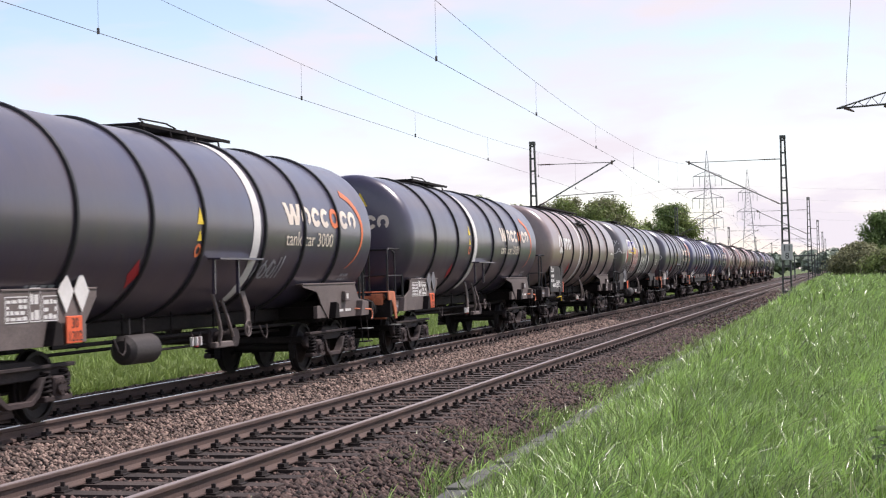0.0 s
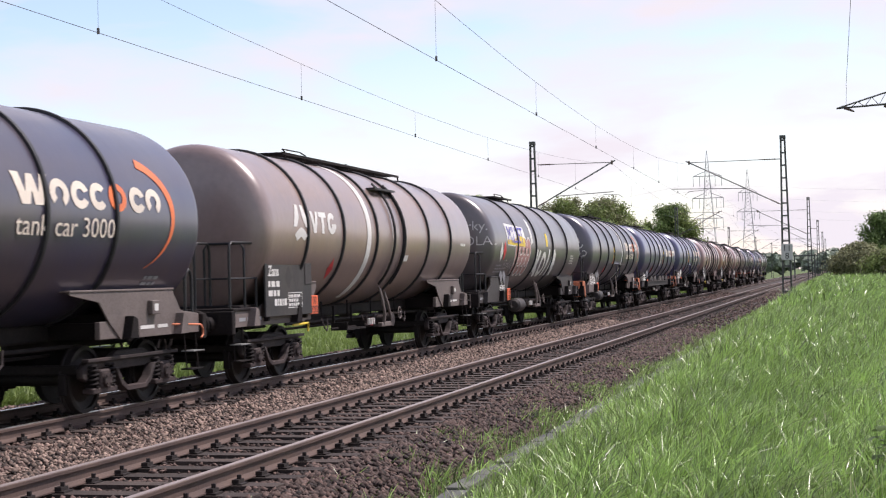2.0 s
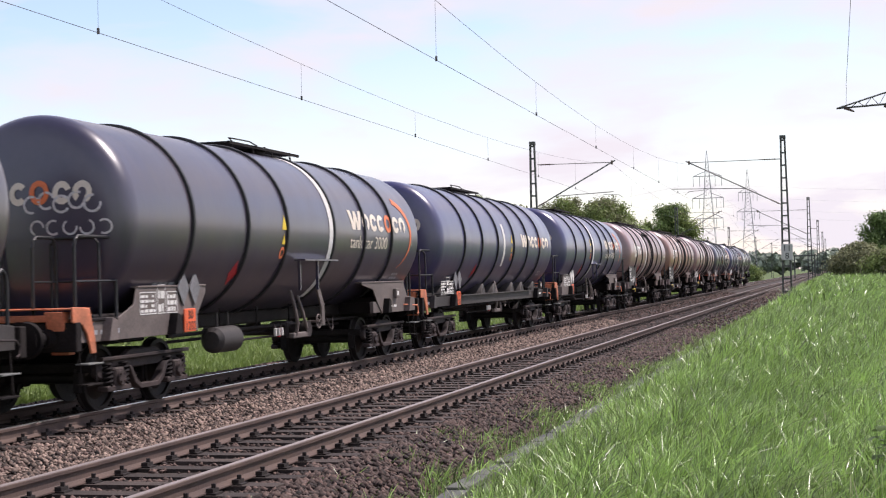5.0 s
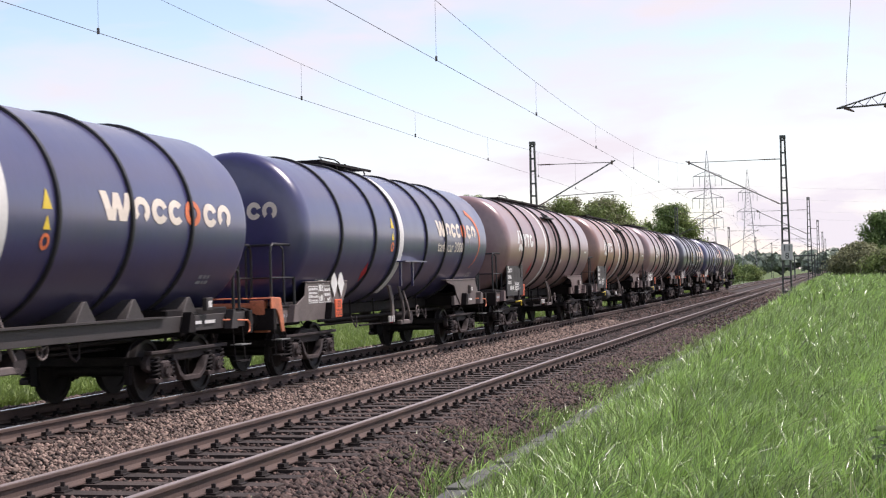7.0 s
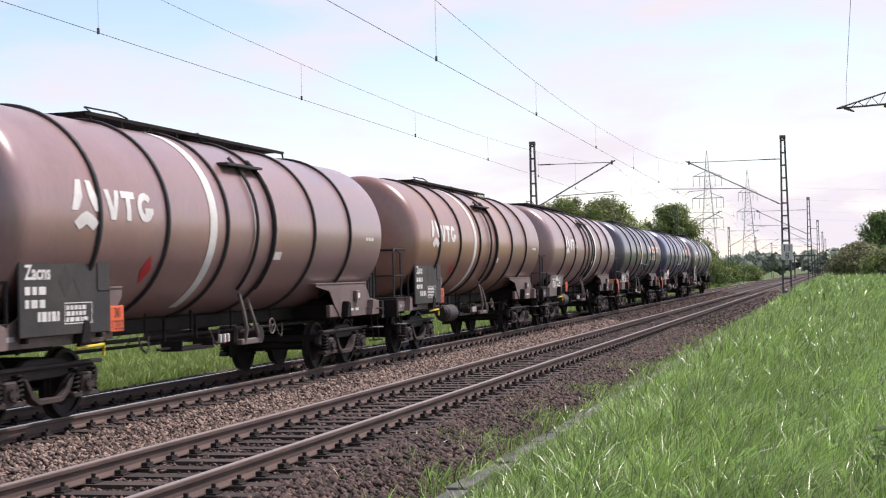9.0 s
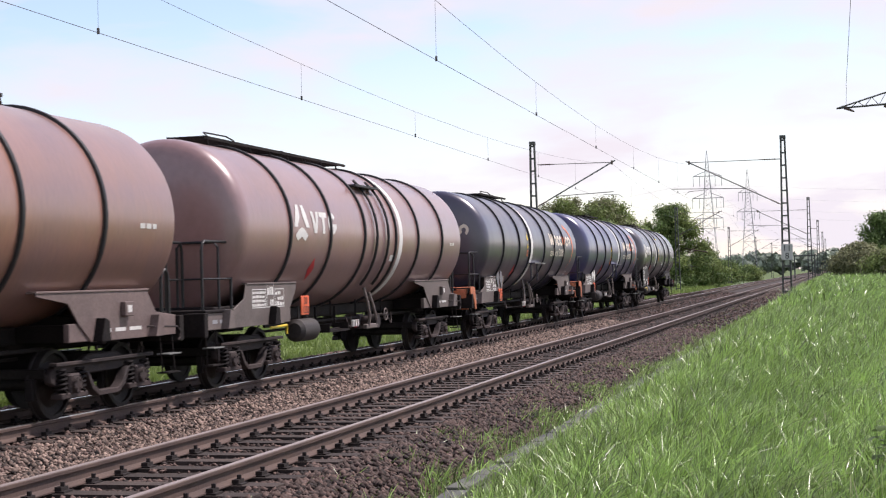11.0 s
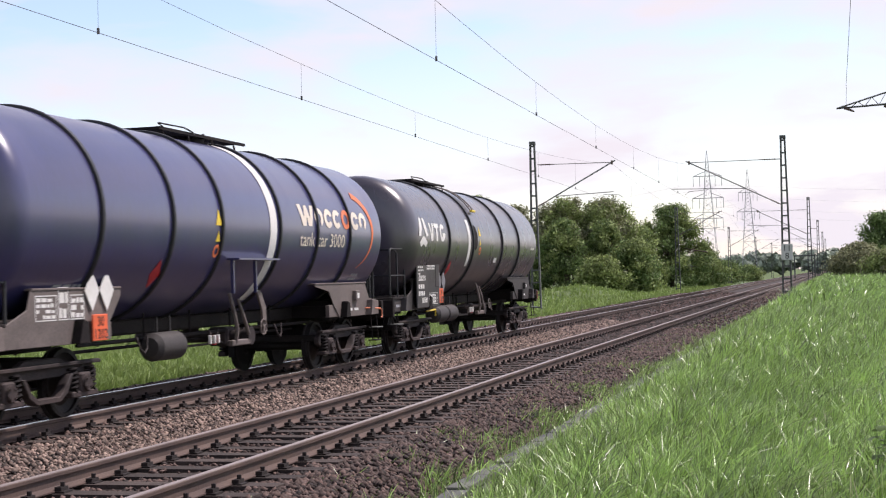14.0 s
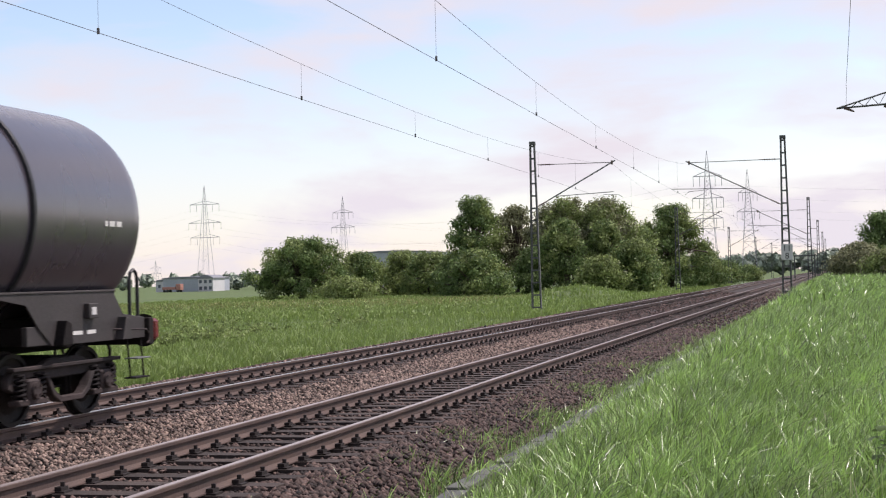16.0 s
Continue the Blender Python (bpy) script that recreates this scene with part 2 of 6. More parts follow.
def part(name, bm, material, parent, label="", at=None):
    """Links a bmesh, or a mesh that others share, as one part under its thing."""
    me = bm if isinstance(bm, bpy.types.Mesh) else finish(bm, name, material)
    ob = new(name, me)
    ob.parent = parent
    if at is not None:
        ob.matrix_basis = at
    return tagged(ob, label)


def thing(name, label, category, group="", kind="", at=None):
    ob = new(name)
    ob.empty_display_size = 0.3
    if at is not None:
        ob.matrix_basis = at
    return tagged(ob, label, category, group, kind)


def box(bm, x0, x1, y0, y1, z0, z1, bevel=0.0, m=None):
    r = bmesh.ops.create_cube(bm, size=1)
    vs = r["verts"]
    for v in vs:
        v.co = Vector(((x0 + x1) / 2 + v.co.x * (x1 - x0), (y0 + y1) / 2 + v.co.y * (y1 - y0), (z0 + z1) / 2 + v.co.z * (z1 - z0)))
    if m is not None:
        for v in vs:
            v.co = m @ v.co
    if bevel:
        bmesh.ops.bevel(bm, geom=list({e for v in vs for e in v.link_edges}), offset=bevel, segments=1, affect="EDGES")
    return bm


def rod(bm, a, b, r, r2=None, seg=8):
    a, b = Vector(a), Vector(b)
    d = b - a
    mt = Matrix.Translation((a + b) / 2) @ d.to_track_quat("Z", "Y").to_matrix().to_4x4()
    bmesh.ops.create_cone(bm, cap_ends=True, segments=seg, radius1=r, radius2=r if r2 is None else r2, depth=d.length, matrix=mt)
    return bm


def tube(bm, pts, r, seg=6):
    """A bent bar through the points."""
    pts = [Vector(p) for p in pts]
    rings = []
    up = Vector((0.31, 0.17, 0.93))
    for i, p in enumerate(pts):
        d = (pts[min(i + 1, len(pts) - 1)] - pts[max(i - 1, 0)]).normalized()
        s = d.cross(up).normalized() if abs(d.dot(up)) < 0.98 else d.cross(Vector((1, 0, 0))).normalized()
        t = d.cross(s)
        rings.append([bm.verts.new(p + r * (math.cos(a) * s + math.sin(a) * t)) for a in (2 * math.pi * k / seg for k in range(seg))])
    for r0, r1 in zip(rings, rings[1:]):
        for k in range(seg):
            bm.faces.new((r0[k], r0[(k + 1) % seg], r1[(k + 1) % seg], r1[k]))
    bm.faces.new(rings[0][::-1])
    bm.faces.new(rings[-1])
    return bm


def lathe(bm, profile, seg=48, axis="y", m=None):
    """Turns (radius, height) pairs about an axis."""
    rings = []
    for r, h in profile:
        if r < 1e-6:
            rings.append([bm.verts.new((0, h, 0))])
        else:
            rings.append([bm.verts.new((r * math.cos(a), h, r * math.sin(a))) for a in (2 * math.pi * k / seg for k in range(seg))])
    for r0, r1 in zip(rings, rings[1:]):
        for k in range(seg):
            j = (k + 1) % seg
            q = [r0[k % len(r0)], r0[j % len(r0)], r1[j % len(r1)], r1[k % len(r1)]]
            q = list(dict.fromkeys(q))
            if len(q) > 2:
                bm.faces.new(q[::-1])
    if m is not None or axis == "x":
        mm = (m or Matrix()) @ (Matrix.Rotation(radians(-90), 4, "Z") if axis == "x" else Matrix())
        for v in bm.verts:
            v.co = mm @ v.co
    return bm


def prism(bm, outline, x0, x1, bevel=0.0):
    """An outline in (y, z) carried from x0 to x1."""
    a = [bm.verts.new((x0, y, z)) for y, z in outline]
    b = [bm.verts.new((x1, y, z)) for y, z in outline]
    n = len(outline)
    for i in range(n):
        bm.faces.new((a[i], a[(i + 1) % n], b[(i + 1) % n], b[i]))
    bm.faces.new(a[::-1])
    bm.faces.new(b)
    bmesh.ops.recalc_face_normals(bm, faces=bm.faces[:])
    if bevel:
        bmesh.ops.bevel(bm, geom=bm.edges[:], offset=bevel, segments=1, affect="EDGES")
    return bm


def array_mesh(name, verts, faces, material):
    """A mesh from generated arrays; faces all with the same number of corners."""
    me = bpy.data.meshes.new(name)
    nv, (nf, k) = len(verts), faces.shape
    me.vertices.add(nv)
    me.vertices.foreach_set("co", np.ascontiguousarray(verts, dtype=np.float32).ravel())
    me.loops.add(nf * k)
    me.loops.foreach_set("vertex_index", np.ascontiguousarray(faces, dtype=np.int32).ravel())
    me.polygons.add(nf)
    me.polygons.foreach_set("loop_start", np.arange(0, nf * k, k, dtype=np.int32))
    me.update(calc_edges=True)
    me.materials.append(material)
    return me


# ---------------------------------------------------------------- ground
def sward_top(y):
    """Height of the tall meadow's tips beside the camera, rising slowly along the line."""
    return np.minimum(0.42 + 0.0072 * np.maximum(y, 0), 1.02)


def ground_z(x, y):
    x, y = np.asarray(x, float), np.asarray(y, float)
    meadow = sward_top(y) - 0.42
    right = np.interp(x, [-3.75, -3.3, -2.9, -1.9, 0.5], [0, 0.02, 0.15, 0.85, 1.0])
    z = -0.40 + right * (meadow + 0.40)
    left = np.interp(x, [-40, -20, -15.5, -14.2], [0.12, 0.12, 0.05, 0])
    z = z + left
    # low overgrown mound beside the far track
    z = z + 1.0 * np.exp(-((x + 19.5) / 2.6) ** 2 - ((y - 112) / 14.0) ** 2)
    rough = 0.05 * np.sin(x * 1.7 + 0.6 * np.sin(y * 0.9)) * np.sin(y * 1.3 + 0.5 * np.sin(x)) * np.clip(np.abs(x + 8.5) - 6, 0, 1)
    return z + rough


def build_ground():
    xs = np.unique(np.concatenate([-np.geomspace(30, 3000, 16), np.linspace(-30, -15, 14), np.linspace(-15, -13, 7), np.linspace(-13, -4, 6),
                                   np.linspace(-4, 4, 30), np.geomspace(4.5, 3000, 16)]))
    ys = np.unique(np.concatenate([-np.geomspace(10, 800, 8), np.linspace(-5, 60, 60), np.linspace(60, 200, 60), np.geomspace(201, 4500, 14)]))
    gx, gy = np.meshgrid(xs, ys)
    v = np.stack([gx, gy, ground_z(gx, gy)], -1).reshape(-1, 3)
    nx, ny = len(xs), len(ys)
    i = np.arange(nx * ny).reshape(ny, nx)
    f = np.stack([i[:-1, :-1], i[:-1, 1:], i[1:, 1:], i[1:, :-1]], -1).reshape(-1, 4)
    me = array_mesh("ground", v, f, M_SOIL)
    smooth(me, 80)
    tagged(new("ground", me), "flat green farmland with rough turf beside the railway", "ground", kind="structure")


build_ground()


def build_ballast():
    """The stone bed under both tracks, with shoulders."""
    outline = [(-14.05, -0.42), (-13.0, -0.21), (-9.4, -0.20), (-8.5, -0.30), (-7.7, -0.21), (-4.75, -0.22), (-4.3, -0.30), (-3.85, -0.43)]
    ys = np.unique(np.concatenate([np.linspace(-30, 120, 90), np.geomspace(120, 1500, 20)]))
    px_ = np.interp(np.linspace(0, len(outline) - 1, 48), range(len(outline)), [o[0] for o in outline])
    pz_ = np.interp(px_, [o[0] for o in outline], [o[1] for o in outline])
    rng = np.random.default_rng(3)
    gx, gy = np.meshgrid(px_, ys)
    gz = np.broadcast_to(pz_, gx.shape) + rng.normal(0, 0.008, gx.shape)
    nx, ny = len(px_), len(ys)
    i = np.arange(nx * ny).reshape(ny, nx)
    f = np.stack([i[:-1, :-1], i[:-1, 1:], i[1:, 1:], i[1:, :-1]], -1).reshape(-1, 4)
    me = array_mesh("ballast_bed", np.stack([gx, gy, gz], -1).reshape(-1, 3), f, M_BALLAST)
    return tagged(new("ballast_bed", me), "brown and grey crushed stone bed under the two tracks", "ballast", kind="structure")


BALLAST = build_ballast()


def scatter_stones(name, label, n, area, size, material, seed, z_of, keep=None):
    """Loose stones: squashed, jittered octahedra, joined."""
    rng = np.random.default_rng(seed)
    x = rng.uniform(area[0], area[1], n)
    t = rng.random(n)
    y = area[2] + (area[3] - area[2]) * t ** 1.5
    if keep is not None:
        k = keep(x, y)
        x, y = x[k], y[k]
    n = len(x)
    s = rng.uniform(0.6, 1.35, n) * size * (1 + 0.006 * np.maximum(y - 15, 0))
    base = np.array([[1, 0, 0], [-1, 0, 0], [0, 1, 0], [0, -1, 0], [0, 0, 1], [0, 0, -1]], float)
    tri = np.array([[0, 2, 4], [2, 1, 4], [1, 3, 4], [3, 0, 4], [2, 0, 5], [1, 2, 5], [3, 1, 5], [0, 3, 5]])
    v = base[None] * rng.uniform(0.55, 1.1, (n, 6, 1)) * np.array([1, 1, 0.7]) + rng.normal(0, 0.16, (n, 6, 3))
    a = rng.uniform(0, 6.283, n)
    c, sn = np.cos(a)[:, None], np.sin(a)[:, None]
    v = np.stack([v[..., 0] * c - v[..., 1] * sn, v[..., 0] * sn + v[..., 1] * c, v[..., 2]], -1) * s[:, None, None]
    v = v + np.stack([x, y, z_of(x) + s * 0.25], -1)[:, None]
    f = tri[None] + 6 * np.arange(n)[:, None, None]
    me = array_mesh(name, v.reshape(-1, 3), f.reshape(-1, 3), material)
    return tagged(new(name, me), label, "stones", kind="stuff")


def bed_z(x):
    return np.interp(x, [-14.05, -13.0, -9.4, -8.5, -7.7, -4.75, -4.3, -3.85], [-0.42, -0.21, -0.20, -0.30, -0.21, -0.22, -0.30, -0.43])


def off_rails(x, y):
    k = np.ones(len(x), bool)
    for c in (NEAR_X, FAR_X):
        for r in (-GAUGE / 2, GAUGE / 2):
            k &= np.abs(x - c - r) > 0.10
        on = np.abs((y / SLEEPER + 0.5) % 1.0 - 0.5) < 0.24
        k &= ~((np.abs(x - c) < 1.3) & on)
    return k


scatter_stones("ballast_stones", "brown rust-stained crushed ballast stones", 50000, (-14.0, -3.9, 7.5, 50), 0.040, M_STONE, 5, bed_z, off_rails)
scatter_stones("ballast_stones", "pale grey and tan crushed stones between the tracks", 21000, (-9.4, -7.55, 9, 60), 0.042, M_STONE_LIGHT, 6, bed_z, off_rails)
scatter_stones("ballast_stones", "brown crushed ballast stones farther along", 12000, (-14.0, -3.9, 48, 130), 0.055, M_STONE, 8, bed_z, off_rails)
scatter_stones("ballast_stones", "coarse dark brown stones on the shoulder beside the near track", 15000, (-5.3, -3.72, 8, 48), 0.052, M_STONE_DARK, 9, bed_z, off_rails)
scatter_stones("ballast_stones", "pale crushed stones on the far shoulder", 9000, (-13.9, -11.8, 18, 75), 0.04, M_STONE_LIGHT, 7, bed_z, off_rails)


# ---------------------------------------------------------------- tracks
def rail_meshes(head):
    """A flat-bottomed rail and its polished running band, along y from -25 to 1400."""
    o = [(-0.075, -0.172), (0.075, -0.172), (0.075, -0.160), (0.018, -0.142), (0.009, -0.130), (0.009, -0.052), (0.034, -0.040),
         (0.036, -0.010), (0.030, -0.002), (-0.030, -0.002), (-0.036, -0.010), (-0.034, -0.040), (-0.009, -0.052), (-0.009, -0.130), (-0.018, -0.142), (-0.075, -0.160)]
    bm = bmesh.new()
    a = [bm.verts.new((x, -25, z)) for x, z in o]
    b = [bm.verts.new((x, 1400, z)) for x, z in o]
    for i in range(len(o)):
        j = (i + 1) % len(o)
        bm.faces.new((a[i], a[j], b[j], b[i]))
    bm.faces.new(a[::-1]), bm.faces.new(b)
    bmesh.ops.recalc_face_normals(bm, faces=bm.faces[:])
    side = finish(bm, "rail", M_RAIL, False)
    bm = bmesh.new()
    box(bm, -0.031, 0.031, -25, 1400, -0.006, 0.003)
    return side, finish(bm, "running_band", head, False)


def sleeper_mesh():
    bm = bmesh.new()
    prism(bm, [(-0.13, -0.30), (0.13, -0.30), (0.12, -0.178), (-0.12, -0.178)], -1.28, 1.28)
    return finish(bm, "sleeper", M_SLEEPER, False)


def clip_mesh():
    """Rail fastening: ribbed plate with two bolts and clamps."""
    bm = bmesh.new()
    box(bm, -0.17, 0.17, -0.08, 0.08, -0.180, -0.162)
    for s in (-1, 1):
        box(bm, s * 0.10 - 0.035, s * 0.10 + 0.035, -0.065, 0.065, -0.165, -0.125)
        rod(bm, (s * 0.115, 0, -0.13), (s * 0.115, 0, -0.085), 0.022, seg=6)
    return finish(bm, "rail_clip", M_CLIP, False)


def build_track(cx, name, label, y_first, head):
    tr = thing(name, label, "railway track", "railway tracks", "structure", pose(cx, 0, 0))
    side, band = rail_meshes(head)
    for s in (-1, 1):
        r = part("rail", side, None, tr, at=pose(s * GAUGE / 2, 0, 0))
        part("running_band", band, None, r, "polished bright rail head")
    sl, cl = sleeper_mesh(), clip_mesh()
    k0 = math.ceil(y_first / SLEEPER)
    for k in range(k0, k0 + 140):
        part("sleeper", sl, None, tr, at=pose(0, k * SLEEPER, random.uniform(-0.006, 0.004), 0, 0, random.uniform(-0.5, 0.5)))
    for k in range(k0, k0 + 75):
        for s in (-1, 1):
            part("rail_clip", cl, None, tr, at=pose(s * GAUGE / 2, k * SLEEPER, 0))
    for name_, src, first, last in (("far_sleepers", sl, k0 + 140, k0 + 620), ("far_rail_clips", cl, k0 + 75, k0 + 200)):
        v = np.array([w.co[:] for w in src.vertices])
        src.calc_loop_triangles()
        f = np.array([t.vertices[:] for t in src.loop_triangles])
        vs, fs = [], []
        for k in range(first, last):
            for s in ((0,) if src is sl else (-GAUGE / 2, GAUGE / 2)):
                fs.append(f + len(vs) * len(v))
                vs.append(v + np.array([s, k * SLEEPER, 0]))
        ob = part(name_, array_mesh(name_, np.concatenate(vs), np.concatenate(fs), src.materials[0]), None, tr)
        ob["kind"] = "stuff"
    return tr


build_track(NEAR_X, "track_1", "empty railway track with rusty rails and dark sleepers", 6, M_RAILTOP)
build_track(FAR_X, "track_2", "railway track with rusty rails carrying the tank train", 14, M_RAILSHINE)


def build_trough():
    """Concrete cable trough along the foot of the bank, lid after lid."""
    tr = thing("cable_trough", "grey concrete cable trough half sunk in grass", "cable trough", kind="structure")
    bm = bmesh.new()
    box(bm, -0.11, 0.11, -0.492, 0.492, -0.03, 0.035, 0.008)
    lid = finish(bm, "trough_lid", M_CONCRETE, False)
    for k in range(90):
        y = 6 + k * 1.0
        part("trough_lid", lid, None, tr, at=pose(-3.55 + random.uniform(-0.025, 0.025), y, -0.345 + random.uniform(-0.015, 0.015), random.uniform(-1, 1), random.uniform(-3, 3), random.uniform(-1, 1)))
    bm = bmesh.new()
    box(bm, -3.65, -3.45, -60, 260, -0.60, -0.375)
    part("trough_body", bm, M_CONCRETE, tr)


build_trough()


# ---------------------------------------------------------------- catenary
def lattice_mast(x, y, z0, top, width=0.50, taper=0.24, label="", group="catenary masts"):
    """Two channel legs with flat rungs between them, tapering to the top."""
    ma = thing("catenary_mast", label or "grey steel catenary mast with ladder-like battens", "mast", group, at=pose(x, y, z0))
    h = top - z0
    for s in (-1, 1):
        bm = bmesh.new()
        a, b = s * width / 2, s * taper / 2
        for (dx, w, d) in ((0, 0.055, 0.20), (-s * 0.025, 0.09, 0.03)):
            v = [bm.verts.new((cx + dx + sx * w / 2, sy * d / 2, cz)) for cx, cz in ((a, 0), (b, h)) for sx, sy in ((-1, -1), (1, -1), (1, 1), (-1, 1))]
            for q in ((0, 1, 5, 4), (1, 2, 6, 5), (2, 3, 7, 6), (3, 0, 4, 7), (0, 3, 2, 1), (4, 5, 6, 7)):
                bm.faces.new([v[i] for i in q])
        part("mast_leg", bm, M_DARKSTEEL, ma)
    n = int(h / 0.62)
    for i in range(n):
        z = 0.35 + i * (h - 0.45) / (n - 1)
        w = (width + (taper - width) * z / h) / 2
        part("batten", box(bmesh.new(), -w, w, -0.093, 0.093, z - 0.04, z + 0.04), M_DARKSTEEL, ma)
    bm = bmesh.new()
    box(bm, -taper / 2 - 0.04, taper / 2 + 0.04, -0.12, 0.12, h - 0.02, h + 0.16)
    part("cap", bm, M_DARKSTEEL, ma)
    bm = bmesh.new()
    box(bm, -0.45, 0.45, -0.45, 0.45, -0.55, 0.02, 0.03)
    part("footing", bm, M_CONCRETE, ma)
    return ma


def cantilever(x, y, z_tie, z_strut, tip_x, tip_z, arm_z, arm_tip, wire_x):
    """Tube bracket that carries the wires: tie, strut, steady arm."""
    ca = thing("catenary_bracket", "steel cantilever bracket with insulators on a mast", "bracket", "catenary brackets")
    s = 1 if tip_x > x else -1
    x0 = x + s * 0.17
    ins = lambda a, b: a + (b - a) * 0.16
    a, b = Vector((x0, y, z_tie)), Vector((tip_x, y, tip_z))
    c = Vector((x0, y, z_strut))
    part("tie_bar", tube(bmesh.new(), [a.lerp(b, 0.22), b], 0.02), M_GALV, ca)
    part("strut", tube(bmesh.new(), [c.lerp(b, 0.14), b + (b - c).normalized() * 0.2], 0.036), M_GALV, ca)
    for p, q in ((a, a.lerp(b, 0.22)), (c, c.lerp(b, 0.14))):
        bm = bmesh.new()
        rod(bm, p, q, 0.025)
        for k in range(5):
            w = p.lerp(q, 0.25 + 0.13 * k)
            rod(bm, w - (q - p).normalized() * 0.02, w + (q - p).normalized() * 0.02, 0.06, 0.04, 10)
        part("insulator", bm, M_INSUL, ca)
    f = (arm_z - z_strut) / (tip_z - z_strut)
    d = c.lerp(b, max(0.2, min(0.9, f)))
    part("steady_arm", tube(bmesh.new(), [d, (arm_tip, y, arm_z + 0.12)], 0.022), M_GALV, ca)
    part("registration_arm", tube(bmesh.new(), [(wire_x - s * 0.5, y, arm_z), (wire_x + s * 0.35, y, arm_z - 0.06), (wire_x + s * 0.55, y, arm_z - 0.22)], 0.014), M_GALV, ca)
    part("clamp", rod(bmesh.new(), (tip_x, y, tip_z - 0.12), (tip_x, y, tip_z + 0.1), 0.05), M_INSUL, ca)


F_MASTS, N_MASTS = [-1.0, 77.3, 150, 225, 300, 375], [8.0, 80.5, 152, 226, 300, 375]
for y in F_MASTS[1:]:
    lattice_mast(-15.62, y, -0.35, 8.75 if y < 100 else 8.1)
    cantilever(-15.55, y, 7.65, 5.42, -11.35, 7.6, 5.92, -11.3, -11.35)
for y in N_MASTS[1:]:
    lattice_mast(-2.6, y, 0.15, 8.7)
    cantilever(-2.6, y, 7.6, 5.15, -7.6, 7.62, 6.1, -8.6, -7.3)


def wires(name, label, pts, sag_low, drop_at):
    """Contact wire with its carrying wire and droppers over all spans."""
    w = thing(name, label, "overhead wire", "overhead wires")
    con, car = [], []
    bm_d = []
    for (xa, ya), (xb, yb) in zip(pts, pts[1:]):
        for k in range(12):
            t = k / 12
            con.append((xa + (xb - xa) * t, ya + (yb - ya) * t, 5.55))
            car.append((xa + (xb - xa) * t, ya + (yb - ya) * t, sag_low + (7.55 - sag_low) * (2 * t - 1) ** 2))
    part("contact_wire", tube(bmesh.new(), con, 0.0052), M_WIRE, w)
    part("carrying_wire", tube(bmesh.new(), car, 0.0042), M_WIRE, w)
    cy = np.array(con)
    cz = np.array(car)
    for y in drop_at:
        x = float(np.interp(y, cy[:, 1], cy[:, 0]))
        z = float(np.interp(y, cz[:, 1], cz[:, 2]))
        bm = bmesh.new()
        tube(bm, [(x, y, 5.55), (x, y + 0.02, z)], 0.0028, 4)
        rod(bm, (x, y, 5.53), (x, y, 5.62), 0.022, seg=6)
        part("dropper", bm, M_WIRE, w)


wires("overhead_wire", "thin dark contact and carrying wires over the far track",
      [(-10.42, -1.0), (-11.35, 77.3), (-10.5, 150), (-11.2, 225), (-10.5, 300), (-11.2, 375)], 6.22, [11.2, 20.0, 29.0, 38.0, 47.0, 56, 65, 84, 93, 102, 111, 120, 129])
wires("overhead_wire", "thin dark contact and carrying wires over the near track",
      [(-6.47, 8.0), (-7.5, 80.5), (-6.1, 152), (-7.0, 226), (-6.1, 300), (-7, 375)], 6.25, [16, 24.9, 34.5, 44.4, 54, 63, 72, 88, 97, 106, 115, 124, 133])


def km_sign():
    s = thing("kilometre_sign", "white kilometre plate with black numerals on the mast", "sign", at=pose(-2.55, 80.34, 2.60))
    bm = bmesh.new()
    box(bm, -0.30, 0.30, -0.012, 0.012, -0.43, 0.43, 0.02)
    plate = part("plate", bm, M_SIGN, s)
    for txt, z in (("11", 0.06), ("8", -0.36)):
        t = text_mesh(txt, 0.46, M_BLACK)
        for v in t.vertices:
            v.co = Vector((v.co.x, -0.018 - v.co.z, v.co.y))
        part("numeral", t, None, plate, at=pose(0, 0, z))


def text_mesh(txt, size, material, align="CENTER", thin=0.0):
    """Flat lettering in the built-in font: x to the right, y up."""
    cu = bpy.data.curves.new("lettering", "FONT")
    cu.body, cu.size, cu.align_x, cu.resolution_u, cu.offset = txt, size, align, 3, thin
    ob = bpy.data.objects.new("lettering", cu)
    scene.collection.objects.link(ob)
    dg = bpy.context.evaluated_depsgraph_get()
    me = bpy.data.meshes.new_from_object(ob.evaluated_get(dg))
    bpy.data.objects.remove(ob)
    me.name = "lettering"
    me.materials.clear()
    me.materials.append(material)
    return me


km_sign()


# ---------------------------------------------------------------- the train
TANK_R, TANK_Z = 1.48, 2.65
SHARED = {}


def shared(key, make, material):
    """One mesh for alike parts of all wagons."""
    if key not in SHARED:
        bm = bmesh.new()
        make(bm)
        SHARED[key] = finish(bm, key, material)
    return SHARED[key]


# dished ends: how far out (m) at which radius, for tightly rounded and for softly rounded barrels
TIGHT_END = ((1.48, 6.74), (1.472, 6.83), (1.445, 6.91), (1.39, 6.98), (1.31, 7.03), (1.15, 7.08), (0.85, 7.135), (0.45, 7.175), (0.0, 7.19))
SOFT_END = ((1.48, 6.55), (1.47, 6.68), (1.43, 6.82), (1.36, 6.92), (1.25, 7.00), (1.05, 7.07), (0.75, 7.13), (0.4, 7.165), (0.0, 7.18))


FRONT_REACH = 0.25          # the barrel stands farther out over the platform end


def tank_profile(spec):
    end = spec.get("end", TIGHT_END)
    return [(r, -y - FRONT_REACH) for r, y in end[::-1]] + list(end)


